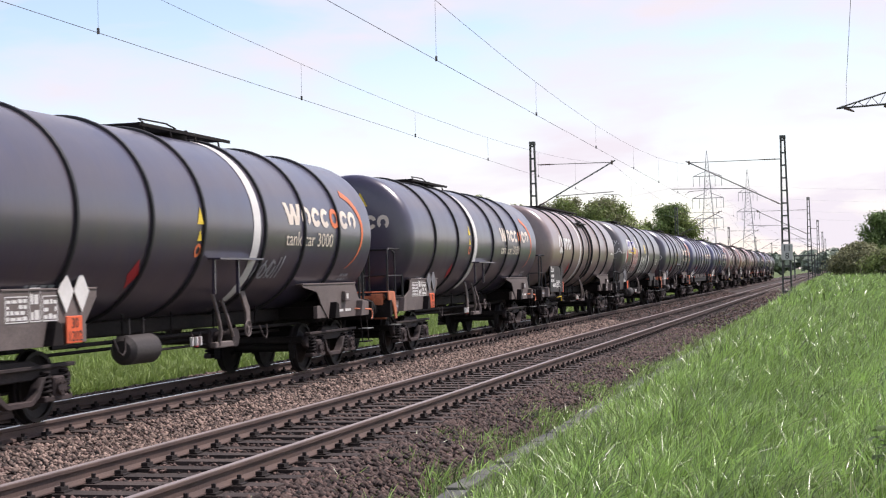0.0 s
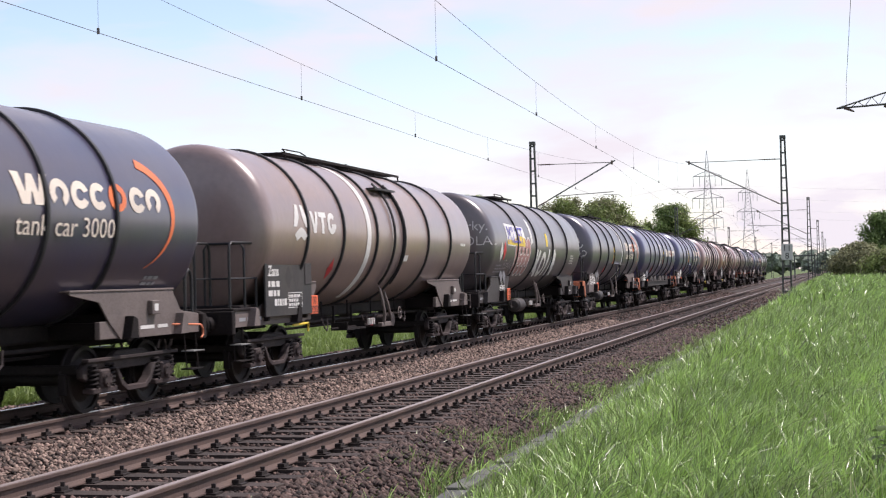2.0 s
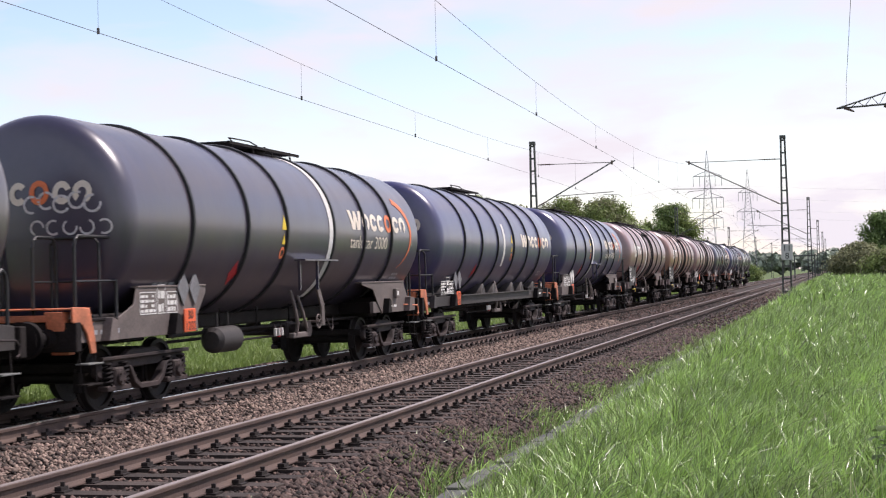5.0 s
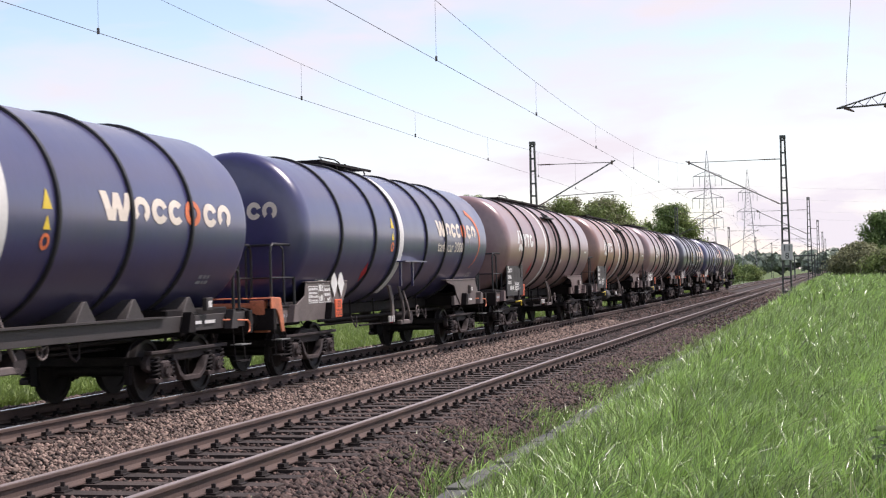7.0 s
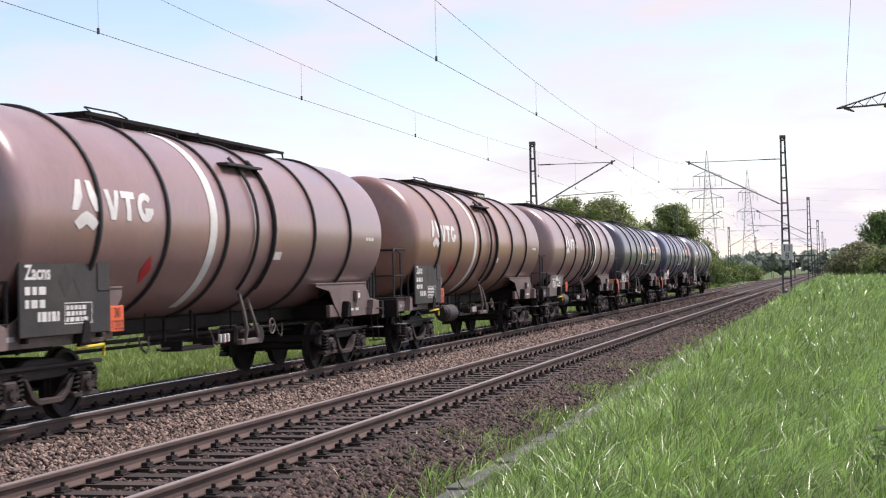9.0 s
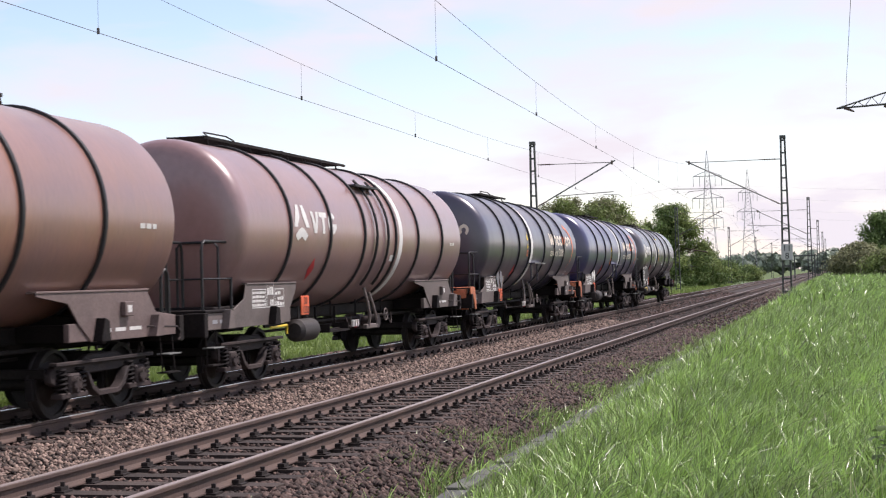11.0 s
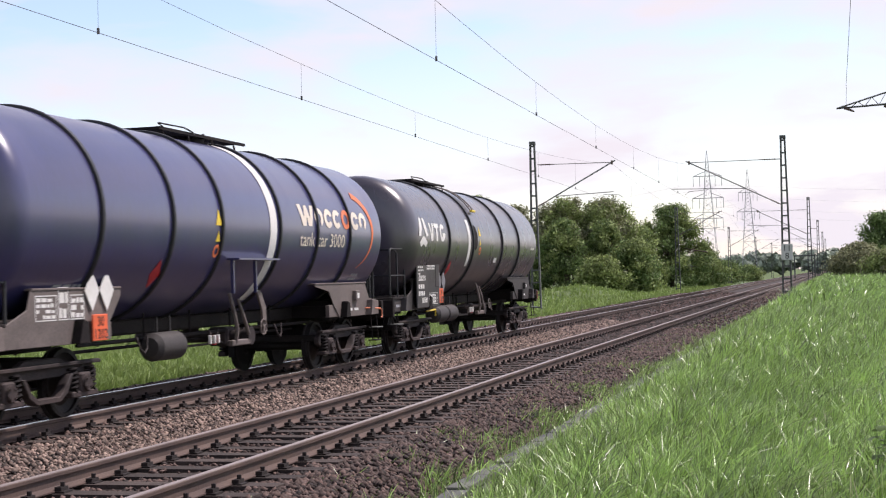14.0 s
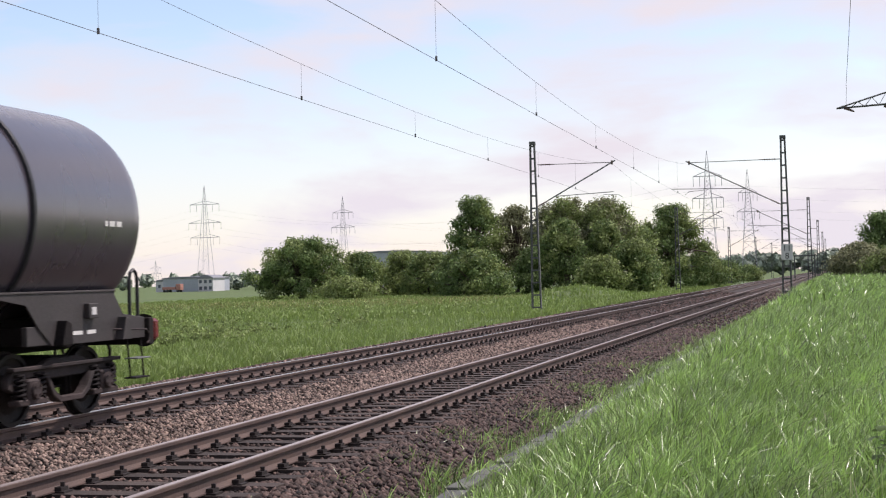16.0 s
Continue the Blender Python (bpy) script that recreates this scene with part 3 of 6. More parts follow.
def dome_reach(r):
    """How far the front end bulges at a distance from the barrel's axis."""
    return FRONT_REACH + float(np.interp(r, [q[0] for q in TIGHT_END[::-1]], [q[1] for q in TIGHT_END[::-1]]))


def make_rib(bm):
    o = [(1.475, -0.036), (1.520, -0.033), (1.528, 0.0), (1.520, 0.033), (1.475, 0.036)]
    lathe(bm, o, 56)


def make_wheelset(bm):
    for s in (-1, 1):
        o = [(0.10, 0.60), (0.14, 0.66), (0.30, 0.715), (0.40, 0.70), (0.40, 0.685), (0.485, 0.682), (0.485, 0.712), (0.462, 0.722), (0.455, 0.815), (0.40, 0.815), (0.40, 0.775), (0.30, 0.745), (0.16, 0.80), (0.10, 0.84)]
        b2 = bmesh.new()
        lathe(b2, [(r, s * h) for r, h in o] if s > 0 else [(r, s * h) for r, h in o][::-1], 32)
        for v in b2.verts:
            v.co = Vector((v.co.y, v.co.x, v.co.z))
        bmesh.ops.recalc_face_normals(b2, faces=b2.faces[:])
        me = bpy.data.meshes.new("t")
        b2.to_mesh(me)
        b2.free()
        bm.from_mesh(me)
        bpy.data.meshes.remove(me)
    rod(bm, (-1.05, 0, 0), (1.05, 0, 0), 0.085, seg=14)


def make_side_frame(bm):
    """Cast side frame of a two-axle freight bogie: gooseneck outline with window."""
    prism(bm, [(-1.38, 0.62), (-1.38, 0.50), (-1.22, 0.44), (-1.20, 0.60), (-0.62, 0.61), (-0.42, 0.57), (0.42, 0.57), (0.62, 0.61),
               (1.20, 0.60), (1.22, 0.44), (1.38, 0.50), (1.38, 0.62), (1.25, 0.72), (0.60, 0.74), (0.40, 0.82), (-0.40, 0.82), (-0.60, 0.74), (-1.25, 0.72)], 0.93, 1.03, 0.012)
    b2 = bmesh.new()
    prism(b2, [(-0.62, 0.60), (-0.46, 0.36), (-0.28, 0.26), (0.28, 0.26), (0.46, 0.36), (0.62, 0.60), (0.54, 0.60), (0.40, 0.42), (0.26, 0.33), (-0.26, 0.33), (-0.40, 0.42), (-0.54, 0.60)], 0.98, 1.12, 0.008)
    box(b2, 1.0, 1.11, -1.36, 1.36, 0.705, 0.755, 0.008)
    me = bpy.data.meshes.new("t")
    b2.to_mesh(me)
    b2.free()
    bm.from_mesh(me)
    bpy.data.meshes.remove(me)


def make_axle_box(bm):
    box(bm, 0.92, 1.13, -0.14, 0.14, 0.33, 0.60, 0.025)
    rod(bm, (1.10, 0, 0.46), (1.17, 0, 0.46), 0.115, 0.10, 16)
    for k in range(4):
        a = math.pi / 4 + k * math.pi / 2
        rod(bm, (1.16, 0.075 * math.cos(a), 0.46 + 0.075 * math.sin(a)), (1.185, 0.075 * math.cos(a), 0.46 + 0.075 * math.sin(a)), 0.018, seg=6)
    box(bm, 0.95, 1.12, -0.34, 0.34, 0.28, 0.36, 0.015)


def make_spring(bm):
    pts = []
    for k in range(61):
        a = k / 60 * 5 * 2 * math.pi
        pts.append((1.04 + 0.075 * math.cos(a), 0.075 * math.sin(a), 0.36 + 0.30 * k / 60))
    tube(bm, pts, 0.021, 5)


def make_bolster(bm):
    box(bm, -0.95, 0.95, -0.22, 0.22, 0.55, 0.84, 0.03)
    rod(bm, (0, 0, 0.8), (0, 0, 1.0), 0.2, seg=20)


def make_brake_gear(bm):
    for s in (-1, 1):
        for w in (-0.92, 0.92):
            box(bm, s * 0.70, s * 0.80, w + 0.46, w + 0.53, 0.28, 0.56, 0.01)
            box(bm, s * 0.70, s * 0.80, w - 0.53, w - 0.46, 0.28, 0.56, 0.01)
        tube(bm, [(s * 0.72, -1.45, 0.50), (s * 0.72, -0.5, 0.42), (s * 0.72, 0.5, 0.42), (s * 0.72, 1.45, 0.50)], 0.022)


WHEELS = []


def bogie(wagon, y):
    b = part("bogie", shared("bolster", make_bolster, M_UNDER), None, wagon, "grimy rust-brown freight bogie", pose(0, y, 0))
    for s in (0, 180):
        part("side_frame", shared("side_frame", make_side_frame, M_BOGIE), None, b, at=pose(0, 0, 0, 0, 0, s))
        for w in (-0.92, 0.92):
            part("axle_box", shared("axle_box", make_axle_box, M_BOGIE), None, b, at=pose(0, w, 0) @ pose(0, 0, 0, 0, 0, s))
            for d in (-0.235, 0.235):
                part("coil_spring", shared("coil_spring", make_spring, M_UNDER), None, b, at=pose(0, w, 0) @ pose(0, 0, 0, 0, 0, s) @ pose(0, d, 0))
    for s in (-1, 1):
        part("end_beam", shared("end_beam", lambda bm: box(bm, -0.95, 0.95, -0.05, 0.05, 0.55, 0.68, 0.015), M_UNDER), None, b, at=pose(0, s * 1.33, 0))
    part("brake_gear", shared("brake_gear", make_brake_gear, M_UNDER), None, b)
    for w in (-0.92, 0.92):
        WHEELS.append((part("wheelset", shared("wheelset", make_wheelset, M_WHEEL), None, b, at=pose(0, w, 0.46)), w))
    return b


def make_buffer(bm):
    rod(bm, (0, 0, 0), (0, 0.16, 0), 0.125, 0.11, 16)
    rod(bm, (0, 0.16, 0), (0, 0.50, 0), 0.085, seg=16)
    box(bm, -0.17, 0.17, -0.03, 0.0, -0.17, 0.17, 0.01)
    lathe_pts = bmesh.ops.create_cone(bm, cap_ends=True, segments=20, radius1=0.24, radius2=0.22, depth=0.04, matrix=Matrix.Translation((0, 0.52, 0)) @ Matrix.Rotation(radians(-90), 4, "X"))


def make_coupling(bm):
    box(bm, -0.05, 0.05, 0, 0.28, -0.06, 0.06, 0.02)
    tube(bm, [(0, 0.26, 0.05), (0, 0.38, 0.08), (0, 0.42, 0.0), (0, 0.36, -0.07), (0, 0.28, -0.04)], 0.032)
    for s in (-0.07, 0.07):
        tube(bm, [(s, 0.05, -0.02), (s, 0.22, -0.32), (s, 0.16, -0.48)], 0.02)
    tube(bm, [(-0.3, 0, 0.0), (-0.32, 0.2, -0.1), (-0.3, 0.3, -0.35), (-0.22, 0.2, -0.5)], 0.028)


def curved(me, cy, cz_angle, lift=0.007):
    """Bends flat lettering (x along the wagon, y up) round the near side of the tank."""
    for v in me.vertices:
        a = cz_angle + v.co.y / TANK_R
        r = TANK_R + lift + v.co.z
        v.co = Vector((r * math.cos(a), cy + v.co.x, TANK_Z + r * math.sin(a)))
    return me


def decal(wagon, name, polys, material, y, z_off, label="", parent=None, end=False):
    """Painted marks: each polygon in (u, v) metres; small cells follow the curve."""
    bm = bmesh.new()
    for poly in polys:
        bm.faces.new([bm.verts.new((u, v, 0)) for u, v in poly])
    bmesh.ops.remove_doubles(bm, verts=bm.verts[:], dist=0.0005)
    vs = [w.co.y for w in bm.verts]
    if not end and max(vs) - min(vs) > 0.25:
        k = min(vs) + 0.15
        while k < max(vs):
            bmesh.ops.bisect_plane(bm, geom=bm.verts[:] + bm.edges[:] + bm.faces[:], plane_co=(0, k, 0), plane_no=(0, 1, 0))
            k += 0.15
    me = bpy.data.meshes.new(name)
    bm.to_mesh(me)
    bm.free()
    me.materials.append(material)
    if end:
        for v in me.vertices:
            rr = math.hypot(y + v.co.x, z_off + v.co.y)
            v.co = Vector((y + v.co.x, -dome_reach(rr) - 0.014, TANK_Z + z_off + v.co.y))
    else:
        curved(me, y, math.asin(max(-0.95, min(0.95, z_off / TANK_R))))
    ob = part(name, me, None, parent or wagon, label)
    if name == "writing_bars":
        ob["kind"] = "stuff"
    return ob


def rect(u, v, w, h):
    return [(u, v), (u + w, v), (u + w, v + h), (u, v + h)]


def ring_polys(u, v, r, thick, n=16, a0=0, a1=360, sx=1.0):
    out = []
    for k in range(n):
        a, b = radians(a0 + (a1 - a0) * k / n), radians(a0 + (a1 - a0) * (k + 1) / n)
        out.append([(u + sx * r * math.cos(a), v + r * math.sin(a)), (u + sx * r * math.cos(b), v + r * math.sin(b)),
                    (u + sx * (r - thick) * math.cos(b), v + (r - thick) * math.sin(b)), (u + sx * (r - thick) * math.cos(a), v + (r - thick) * math.sin(a))])
    return out


def bars(u, v, n, rows, h, gap, seed, length=0.5):
    """Plain bars in place of writing that cannot be read."""
    rng, out = random.Random(seed), []
    for r in range(rows):
        x = u
        for _ in range(n):
            w = rng.uniform(0.4, 1.0) * length / n
            out.append(rect(x, v - r * (h + gap), w, h))
            x += w + 0.25 * length / n
    return out


def brand_long(wagon, y, z, s=1.0, swoosh=True, end=False, wide=1.0):
    """House mark of the blue wagons as plain shapes: pale blocks, one orange ring, orange arc."""
    fit = lambda polys: [[(u * s * wide, v * s) for u, v in q] for q in polys]
    mk = decal(wagon, "side_mark", fit([[(0, 0.37), (0.11, 0.37), (0.17, 0.14), (0.22, 0.36), (0.31, 0.36), (0.36, 0.14), (0.42, 0.37), (0.53, 0.37), (0.42, 0), (0.30, 0), (0.265, 0.17), (0.23, 0), (0.11, 0)]]),
               M_CREAM, y, z, "pale block mark with orange ring", end=end)
    for u, a0, a1 in ((0.66, -60, 230), (0.99, 20, 330), (1.30, 40, 320), (2.00, 20, 330), (2.31, -60, 230)):
        decal(wagon, "mark_block", fit(ring_polys(u + 0.02, 0.165, 0.175, 0.10, 12, a0, a1, 0.85)), M_CREAM, y, z, parent=mk, end=end)
    decal(wagon, "mark_ring", fit(ring_polys(1.66, 0.175, 0.185, 0.09, 18, 0, 360, 0.85)), M_ORANGE, y, z, parent=mk, end=end)
    if swoosh:
        arc = []
        cx, cy, r = 1.95, 0.0, 0.80
        for k in range(22):
            a, b = radians(68 - k * 6.0), radians(68 - (k + 1) * 6.0)
            t0, t1 = 0.15 * max(0.1, 1 - k / 24), 0.15 * max(0.1, 1 - (k + 1) / 24)
            arc.append([(cx + r * math.cos(a), cy + r * math.sin(a) * 1.05), (cx + r * math.cos(b), cy + r * math.sin(b) * 1.05),
                        (cx + (r - t1) * math.cos(b), cy + (r - t1) * math.sin(b) * 1.05), (cx + (r - t0) * math.cos(a), cy + (r - t0) * math.sin(a) * 1.05)])
        decal(wagon, "mark_arc", fit(arc), M_ORANGE, y, z, parent=mk)
    return mk


def brand_short(wagon, y, z, s=1.0, material=None, wide=1.22):
    """House mark of the brown wagons as plain white shapes."""
    p = [[(0.02, 0.10), (0.12, 0.10), (0.20, 0.26), (0.215, 0.46), (0.14, 0.46)], [(0.285, 0.46), (0.36, 0.46), (0.48, 0.10), (0.38, 0.10), (0.30, 0.26)],
         [(0.06, -0.03), (0.16, 0.06), (0.25, 0.10), (0.34, 0.06), (0.44, -0.03), (0.36, -0.12), (0.25, -0.05), (0.14, -0.12)],
         [(0.56, 0.40), (0.67, 0.40), (0.74, 0.15), (0.81, 0.40), (0.92, 0.40), (0.80, 0.0), (0.68, 0.0)],
         [(0.95, 0.40), (1.29, 0.40), (1.29, 0.30), (1.175, 0.30), (1.175, 0.0), (1.065, 0.0), (1.065, 0.30), (0.95, 0.30)], rect(1.54, 0.10, 0.21, 0.09)]
    p[:3] = [[(u * 1.45 - 0.24, v * 1.12 - 0.02) for u, v in q] for q in p[:3]]
    p += ring_polys(1.55, 0.20, 0.205, 0.105, 16, 40, 345, 0.98)
    p = [[(u * s * wide, v * s) for u, v in q] for q in p]
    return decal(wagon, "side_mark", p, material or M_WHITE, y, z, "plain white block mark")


def hazard_marks(wagon, y, z=0.17):
    """Yellow warning triangles and a small orange ring on the tank side."""
    mk = decal(wagon, "warning_mark", [[(-0.03, -0.02), (0.20, -0.02), (0.085, 0.24)], [(0.0, -0.27), (0.17, -0.27), (0.085, -0.09)]], M_YELLOW, y, z, "yellow warning triangles")
    decal(wagon, "warning_ring", ring_polys(0.085, -0.42, 0.11, 0.05, 12), M_ORANGE, y, z, parent=mk)


def make_hoop(bm, l=0.60):
    """Bent handrail over the end platform."""
    tube(bm, [(0, 0, 0), (0, 0, 0.95), (0, 0.04, 1.05), (0, 0.10, 1.09), (0, l - 0.10, 1.09), (0, l - 0.04, 1.05), (0, l, 0.95), (0, l, 0)], 0.024, 8)
    tube(bm, [(0, 0, 0.5), (0, l, 0.5)], 0.016, 6)


def make_long_hoop(bm):
    make_hoop(bm, 1.12)


def make_cross_rail(bm):
    tube(bm, [(-1.1, 0, 0), (-1.1, 0, 1.0), (-1.04, 0, 1.09), (-0.45, 0, 1.09), (-0.38, 0, 1.0), (-0.38, 0, 0)], 0.022, 8)
    tube(bm, [(-1.1, 0, 0.5), (-0.38, 0, 0.5)], 0.016, 6)


def tank_wagon(c, spec):
    """One bogie tank wagon; c: its place along the line, spec: its looks."""
    col, sole = spec["mat"], spec["sole"]
    w = thing("tank_wagon", spec["label"], "tank wagon", "wagons of the train")
    bm = bmesh.new()
    lathe(bm, tank_profile(spec), 72, m=Matrix.Translation((0, 0, TANK_Z)))
    tank = part("tank", bm, col, w, spec["tank_label"])
    rib = shared("stiffening_ring", make_rib, M_BLACK)
    for y in spec["ribs"]:
        part("stiffening_ring", rib, None, tank, at=pose(0, y, TANK_Z))
    # white band, upper arc always, lower arc where it is there
    if spec.get("band") is not None:
        lo, hi, bw = spec["band_arc"]
        poly = [rect(-bw / 2, TANK_R * radians(a), bw, TANK_R * radians(4)) for a in range(lo, hi, 4)]
        decal(w, "white_band", poly, spec.get("band_mat", M_WHITE), spec["band"], 0.0, "white painted band")
    # bogies, underframe
    bogie(w, -6.05)
    bogie(w, 5.45)
    for s, nm in ((-1, "front"), (1, "rear")):
        y0, y1 = (-8.35, -4.55) if s < 0 else (4.25, 7.42)
        for sx in (-1, 1):
            bm = bmesh.new()
            prism(bm, [(y0, 1.0), (y1, 1.0), (y1, 1.24), (y0, 1.24)], sx * 1.12, sx * 1.20, 0.008)
            part("solebar", bm, sole, w)
            if spec.get("full_frame"):
                continue
            bm = bmesh.new()
            o = [(3.45, 1.60), (4.20, 1.50), (4.48, 1.22), (4.80, 0.985), (7.33, 0.985), (7.33, 1.27), (6.70, 1.33), (6.46, 1.60), (6.46, 1.66), (3.40, 1.66)] if s > 0 else \
                [(-8.26, 0.985), (-4.95, 0.985), (-4.62, 1.24), (-4.30, 1.58), (-4.30, 1.70), (-6.60, 1.70), (-6.70, 1.45), (-7.15, 1.29), (-8.26, 1.27)]
            prism(bm, o, sx * 1.196, sx * 1.222, 0.006)
            box(bm, min(sx * 0.95, sx * 1.235), max(sx * 0.95, sx * 1.235), 3.42 if s > 0 else -6.60, 6.46 if s > 0 else -4.30, 1.64 if s > 0 else 1.68, 1.67 if s > 0 else 1.71, 0.006)
            part("saddle_plate", bm, sole, w)
        bm = bmesh.new()
        box(bm, -0.30, 0.30, y0, y1, 0.86, 1.22, 0.02)
        for yy in (y0 + 0.3, (y0 + y1) / 2, y1 - 0.3):
            box(bm, -1.12, 1.12, yy - 0.08, yy + 0.08, 1.0, 1.22)
        box(bm, -1.1, 1.1, (y0 + y1) / 2 - 1.2, (y0 + y1) / 2 + 1.0, 1.20, 1.34, 0.02)
        part("centre_sill", bm, M_UNDER, w)
        bm = bmesh.new()
        hy = -8.35 if s < 0 else 7.42
        box(bm, -1.28, 1.28, hy - 0.07, hy + 0.07, 0.88, 1.26, 0.012)
        part("headstock", bm, M_UNDER, w)
        for sx in (-0.875, 0.875):
            part("buffer", shared("buffer", make_buffer, M_UNDER), None, w, at=pose(sx, hy + s * 0.07, 1.06, 0, 0, 0 if s > 0 else 180))
        part("coupling", shared("coupling", make_coupling, M_UNDER), None, w, at=pose(0, hy + s * 0.07, 1.02, 0, 0, 0 if s > 0 else 180))
        # steps at the corners
        for sx in (-1, 1):
            bm = bmesh.new()
            yy = hy + (0.35 if s < 0 else -0.35)
            for d in (-0.2, 0.2):
                tube(bm, [(sx * 1.18, yy + d, 1.0), (sx * 1.22, yy + d, 0.45)], 0.014)
            box(bm, sx * 1.22 - 0.09, sx * 1.22 + 0.09, yy - 0.21, yy + 0.21, 0.43, 0.45)
            part("step", bm, M_UNDER, w)
    if spec.get("full_frame"):
        for sx in (-1, 1):
            bm = bmesh.new()
            prism(bm, [(-4.6, 1.0), (4.3, 1.0), (4.3, 1.24), (-4.6, 1.24)], sx * 1.12, sx * 1.2, 0.006)
            box(bm, min(sx * 1.05, sx * 1.27), max(sx * 1.05, sx * 1.27), -4.6, 4.3, 1.225, 1.25)
            part("solebar", bm, sole, w)
        for y in (-5.9, -4.9, -1.6, -0.2, 2.2, 3.6, 5.4):
            bm = bmesh.new()
            prism(bm, [(y - 0.28, 1.24), (y + 0.28, 1.24), (y + 0.02, 1.52), (y - 0.06, 1.52)], -1.12, 1.12, 0.01)
            part("tank_saddle", bm, sole, w)
    else:
        bm = bmesh.new()
        box(bm, -0.42, 0.42, -4.6, 4.3, 0.98, 1.22, 0.03)
        part("keel_beam", bm, M_UNDER, w)
    # end platform with rails
    bm = bmesh.new()
    box(bm, -1.25, 1.25, -8.30, -7.22, 1.255, 1.30, 0.01)
    part("end_platform", bm, M_UNDER, w)
    for x in (1.17, -1.17):
        part("handrail", shared("long_handrail", make_long_hoop, M_BLACK), None, w, at=pose(x, -8.24, 1.29))
    for x in (0.55, -0.55):
        part("handrail", shared("handrail", make_hoop, M_BLACK), None, w, at=pose(x, -8.22, 1.29))
    part("cross_rail", shared("cross_rail", make_cross_rail, M_BLACK), None, w, at=pose(0, -7.45, 1.29))
    part("cross_rail", shared("cross_rail", make_cross_rail, M_BLACK), None, w, at=pose(1.48, -7.45, 1.29))
    # corner pieces at the rear headstock
    for sx in (-1.0, 1.08):
        bm = bmesh.new()
        tube(bm, [(sx, 7.40, 1.24), (sx, 7.40, 1.80), (sx, 7.36, 1.90), (sx, 7.29, 1.94), (sx, 7.20, 1.90), (sx, 7.16, 1.80), (sx, 7.16, 1.24)], 0.026, 8)
        part("shunter_grip", bm, M_BLACK, w)
    frame_details(w, spec)
    # walkway on the tank top
    y0, y1 = spec["walk"]
    wk = thing_part_walk(w, y0, y1, spec)
    # valves, levers, pipe, brake gear under the tank
    undergear(w, spec)
    flat_bars(w, bars(4.9, 1.10, 3, 1, 0.05, 0, spec["seed"] + 40, 1.4) + [rect(6.55, 1.04, 0.10, 0.13)], 1.226, M_WHITE, "stencilled_bar")
    flat_bars(w, bars(-8.0, 1.08, 3, 1, 0.06, 0, spec["seed"] + 41, 1.0), 1.226, M_GREYLET, "stencilled_bar")
    spec["dress"](w, spec)
    return w


def frame_details(w, spec):
    """Gusset fins, lashing hooks, plates, extra treads and the coupling lever along the solebars."""
    fins = (-7.55, -5.55, 4.95, 6.55)
    for sx in (-1, 1):
        for y in fins:
            bm = bmesh.new()
            a, b = (1.222, 1.36) if sx > 0 else (-1.36, -1.222)
            o = [(y - 0.13, 0.99), (y + 0.13, 0.99), (y + 0.10, 1.26), (y - 0.02, 1.30)]
            prism(bm, o, a, b, 0.006)
            part("gusset_fin", bm, M_UNDER if y in fins[1:3] else spec["sole"], w)
        for y in (-8.02, 7.06):
            bm = bmesh.new()
            box(bm, sx * 1.24 - 0.10, sx * 1.24 + 0.10, y - 0.20, y + 0.20, 0.70, 0.72, 0.004)
            part("tread", bm, M_GALV, w, "worn bare steel tread")
        bm = bmesh.new()
        box(bm, min(sx * 1.222, sx * 1.30), max(sx * 1.222, sx * 1.30), 5.62, 5.86, 1.30, 1.50, 0.01)
        part("label_holder", bm, spec["sole"], w)
        for y in (-3.4, -0.9, 1.9):
            bm = bmesh.new()
            tube(bm, [(sx * 0.98, y, 0.98), (sx * 1.05, y, 0.80), (sx * 1.05, y + 0.12, 0.74), (sx * 1.02, y + 0.26, 0.80), (sx * 0.98, y + 0.34, 0.98)], 0.016)
            part("pipe_hanger", bm, M_BOGIE, w)
    bm = bmesh.new()
    box(bm, 1.301, 1.305, 5.68, 5.80, 1.35, 1.45)
    part("label_sheet", bm, M_WHITE, w)
    bm = bmesh.new()
    tube(bm, [(1.22, 6.40, 1.13), (1.30, 6.46, 1.13), (1.31, 7.20, 1.10), (1.31, 7.28, 1.04), (1.31, 7.28, 0.94), (1.31, 7.22, 0.90)], 0.015, 7)
    part("coupling_lever", bm, M_ORBEAM if spec["dress"] is dress_blue else M_BOGIE, w, "worn coupling lever")
    for x in (-0.42, 0.42):
        bm = bmesh.new()
        tube(bm, [(x, 7.48, 1.06), (x, 7.66, 1.02), (x * 1.05, 7.76, 0.80), (x * 1.1, 7.70, 0.56), (x * 0.9, 7.58, 0.48)], 0.026, 7)
        rod(bm, (x * 0.9, 7.58, 0.46), (x * 0.86, 7.50, 0.52), 0.04, seg=8)
        part("brake_hose", bm, M_UNDER, w)
    # foot of the white band: bent bracket hanging to the brake gear
    if spec.get("band") is not None and spec["dress"] is dress_blue:
        y = spec["band"] + 0.35
        bm = bmesh.new()
        prism(bm, [(y - 0.28, 1.58), (y - 0.10, 1.58), (y + 0.12, 1.28), (y + 0.15, 0.86), (y - 0.02, 0.86), (y - 0.04, 1.22)], 1.08, 1.12, 0.006)
        part("band_bracket", bm, M_SOLEBAR, w, "grey bent steel bracket")


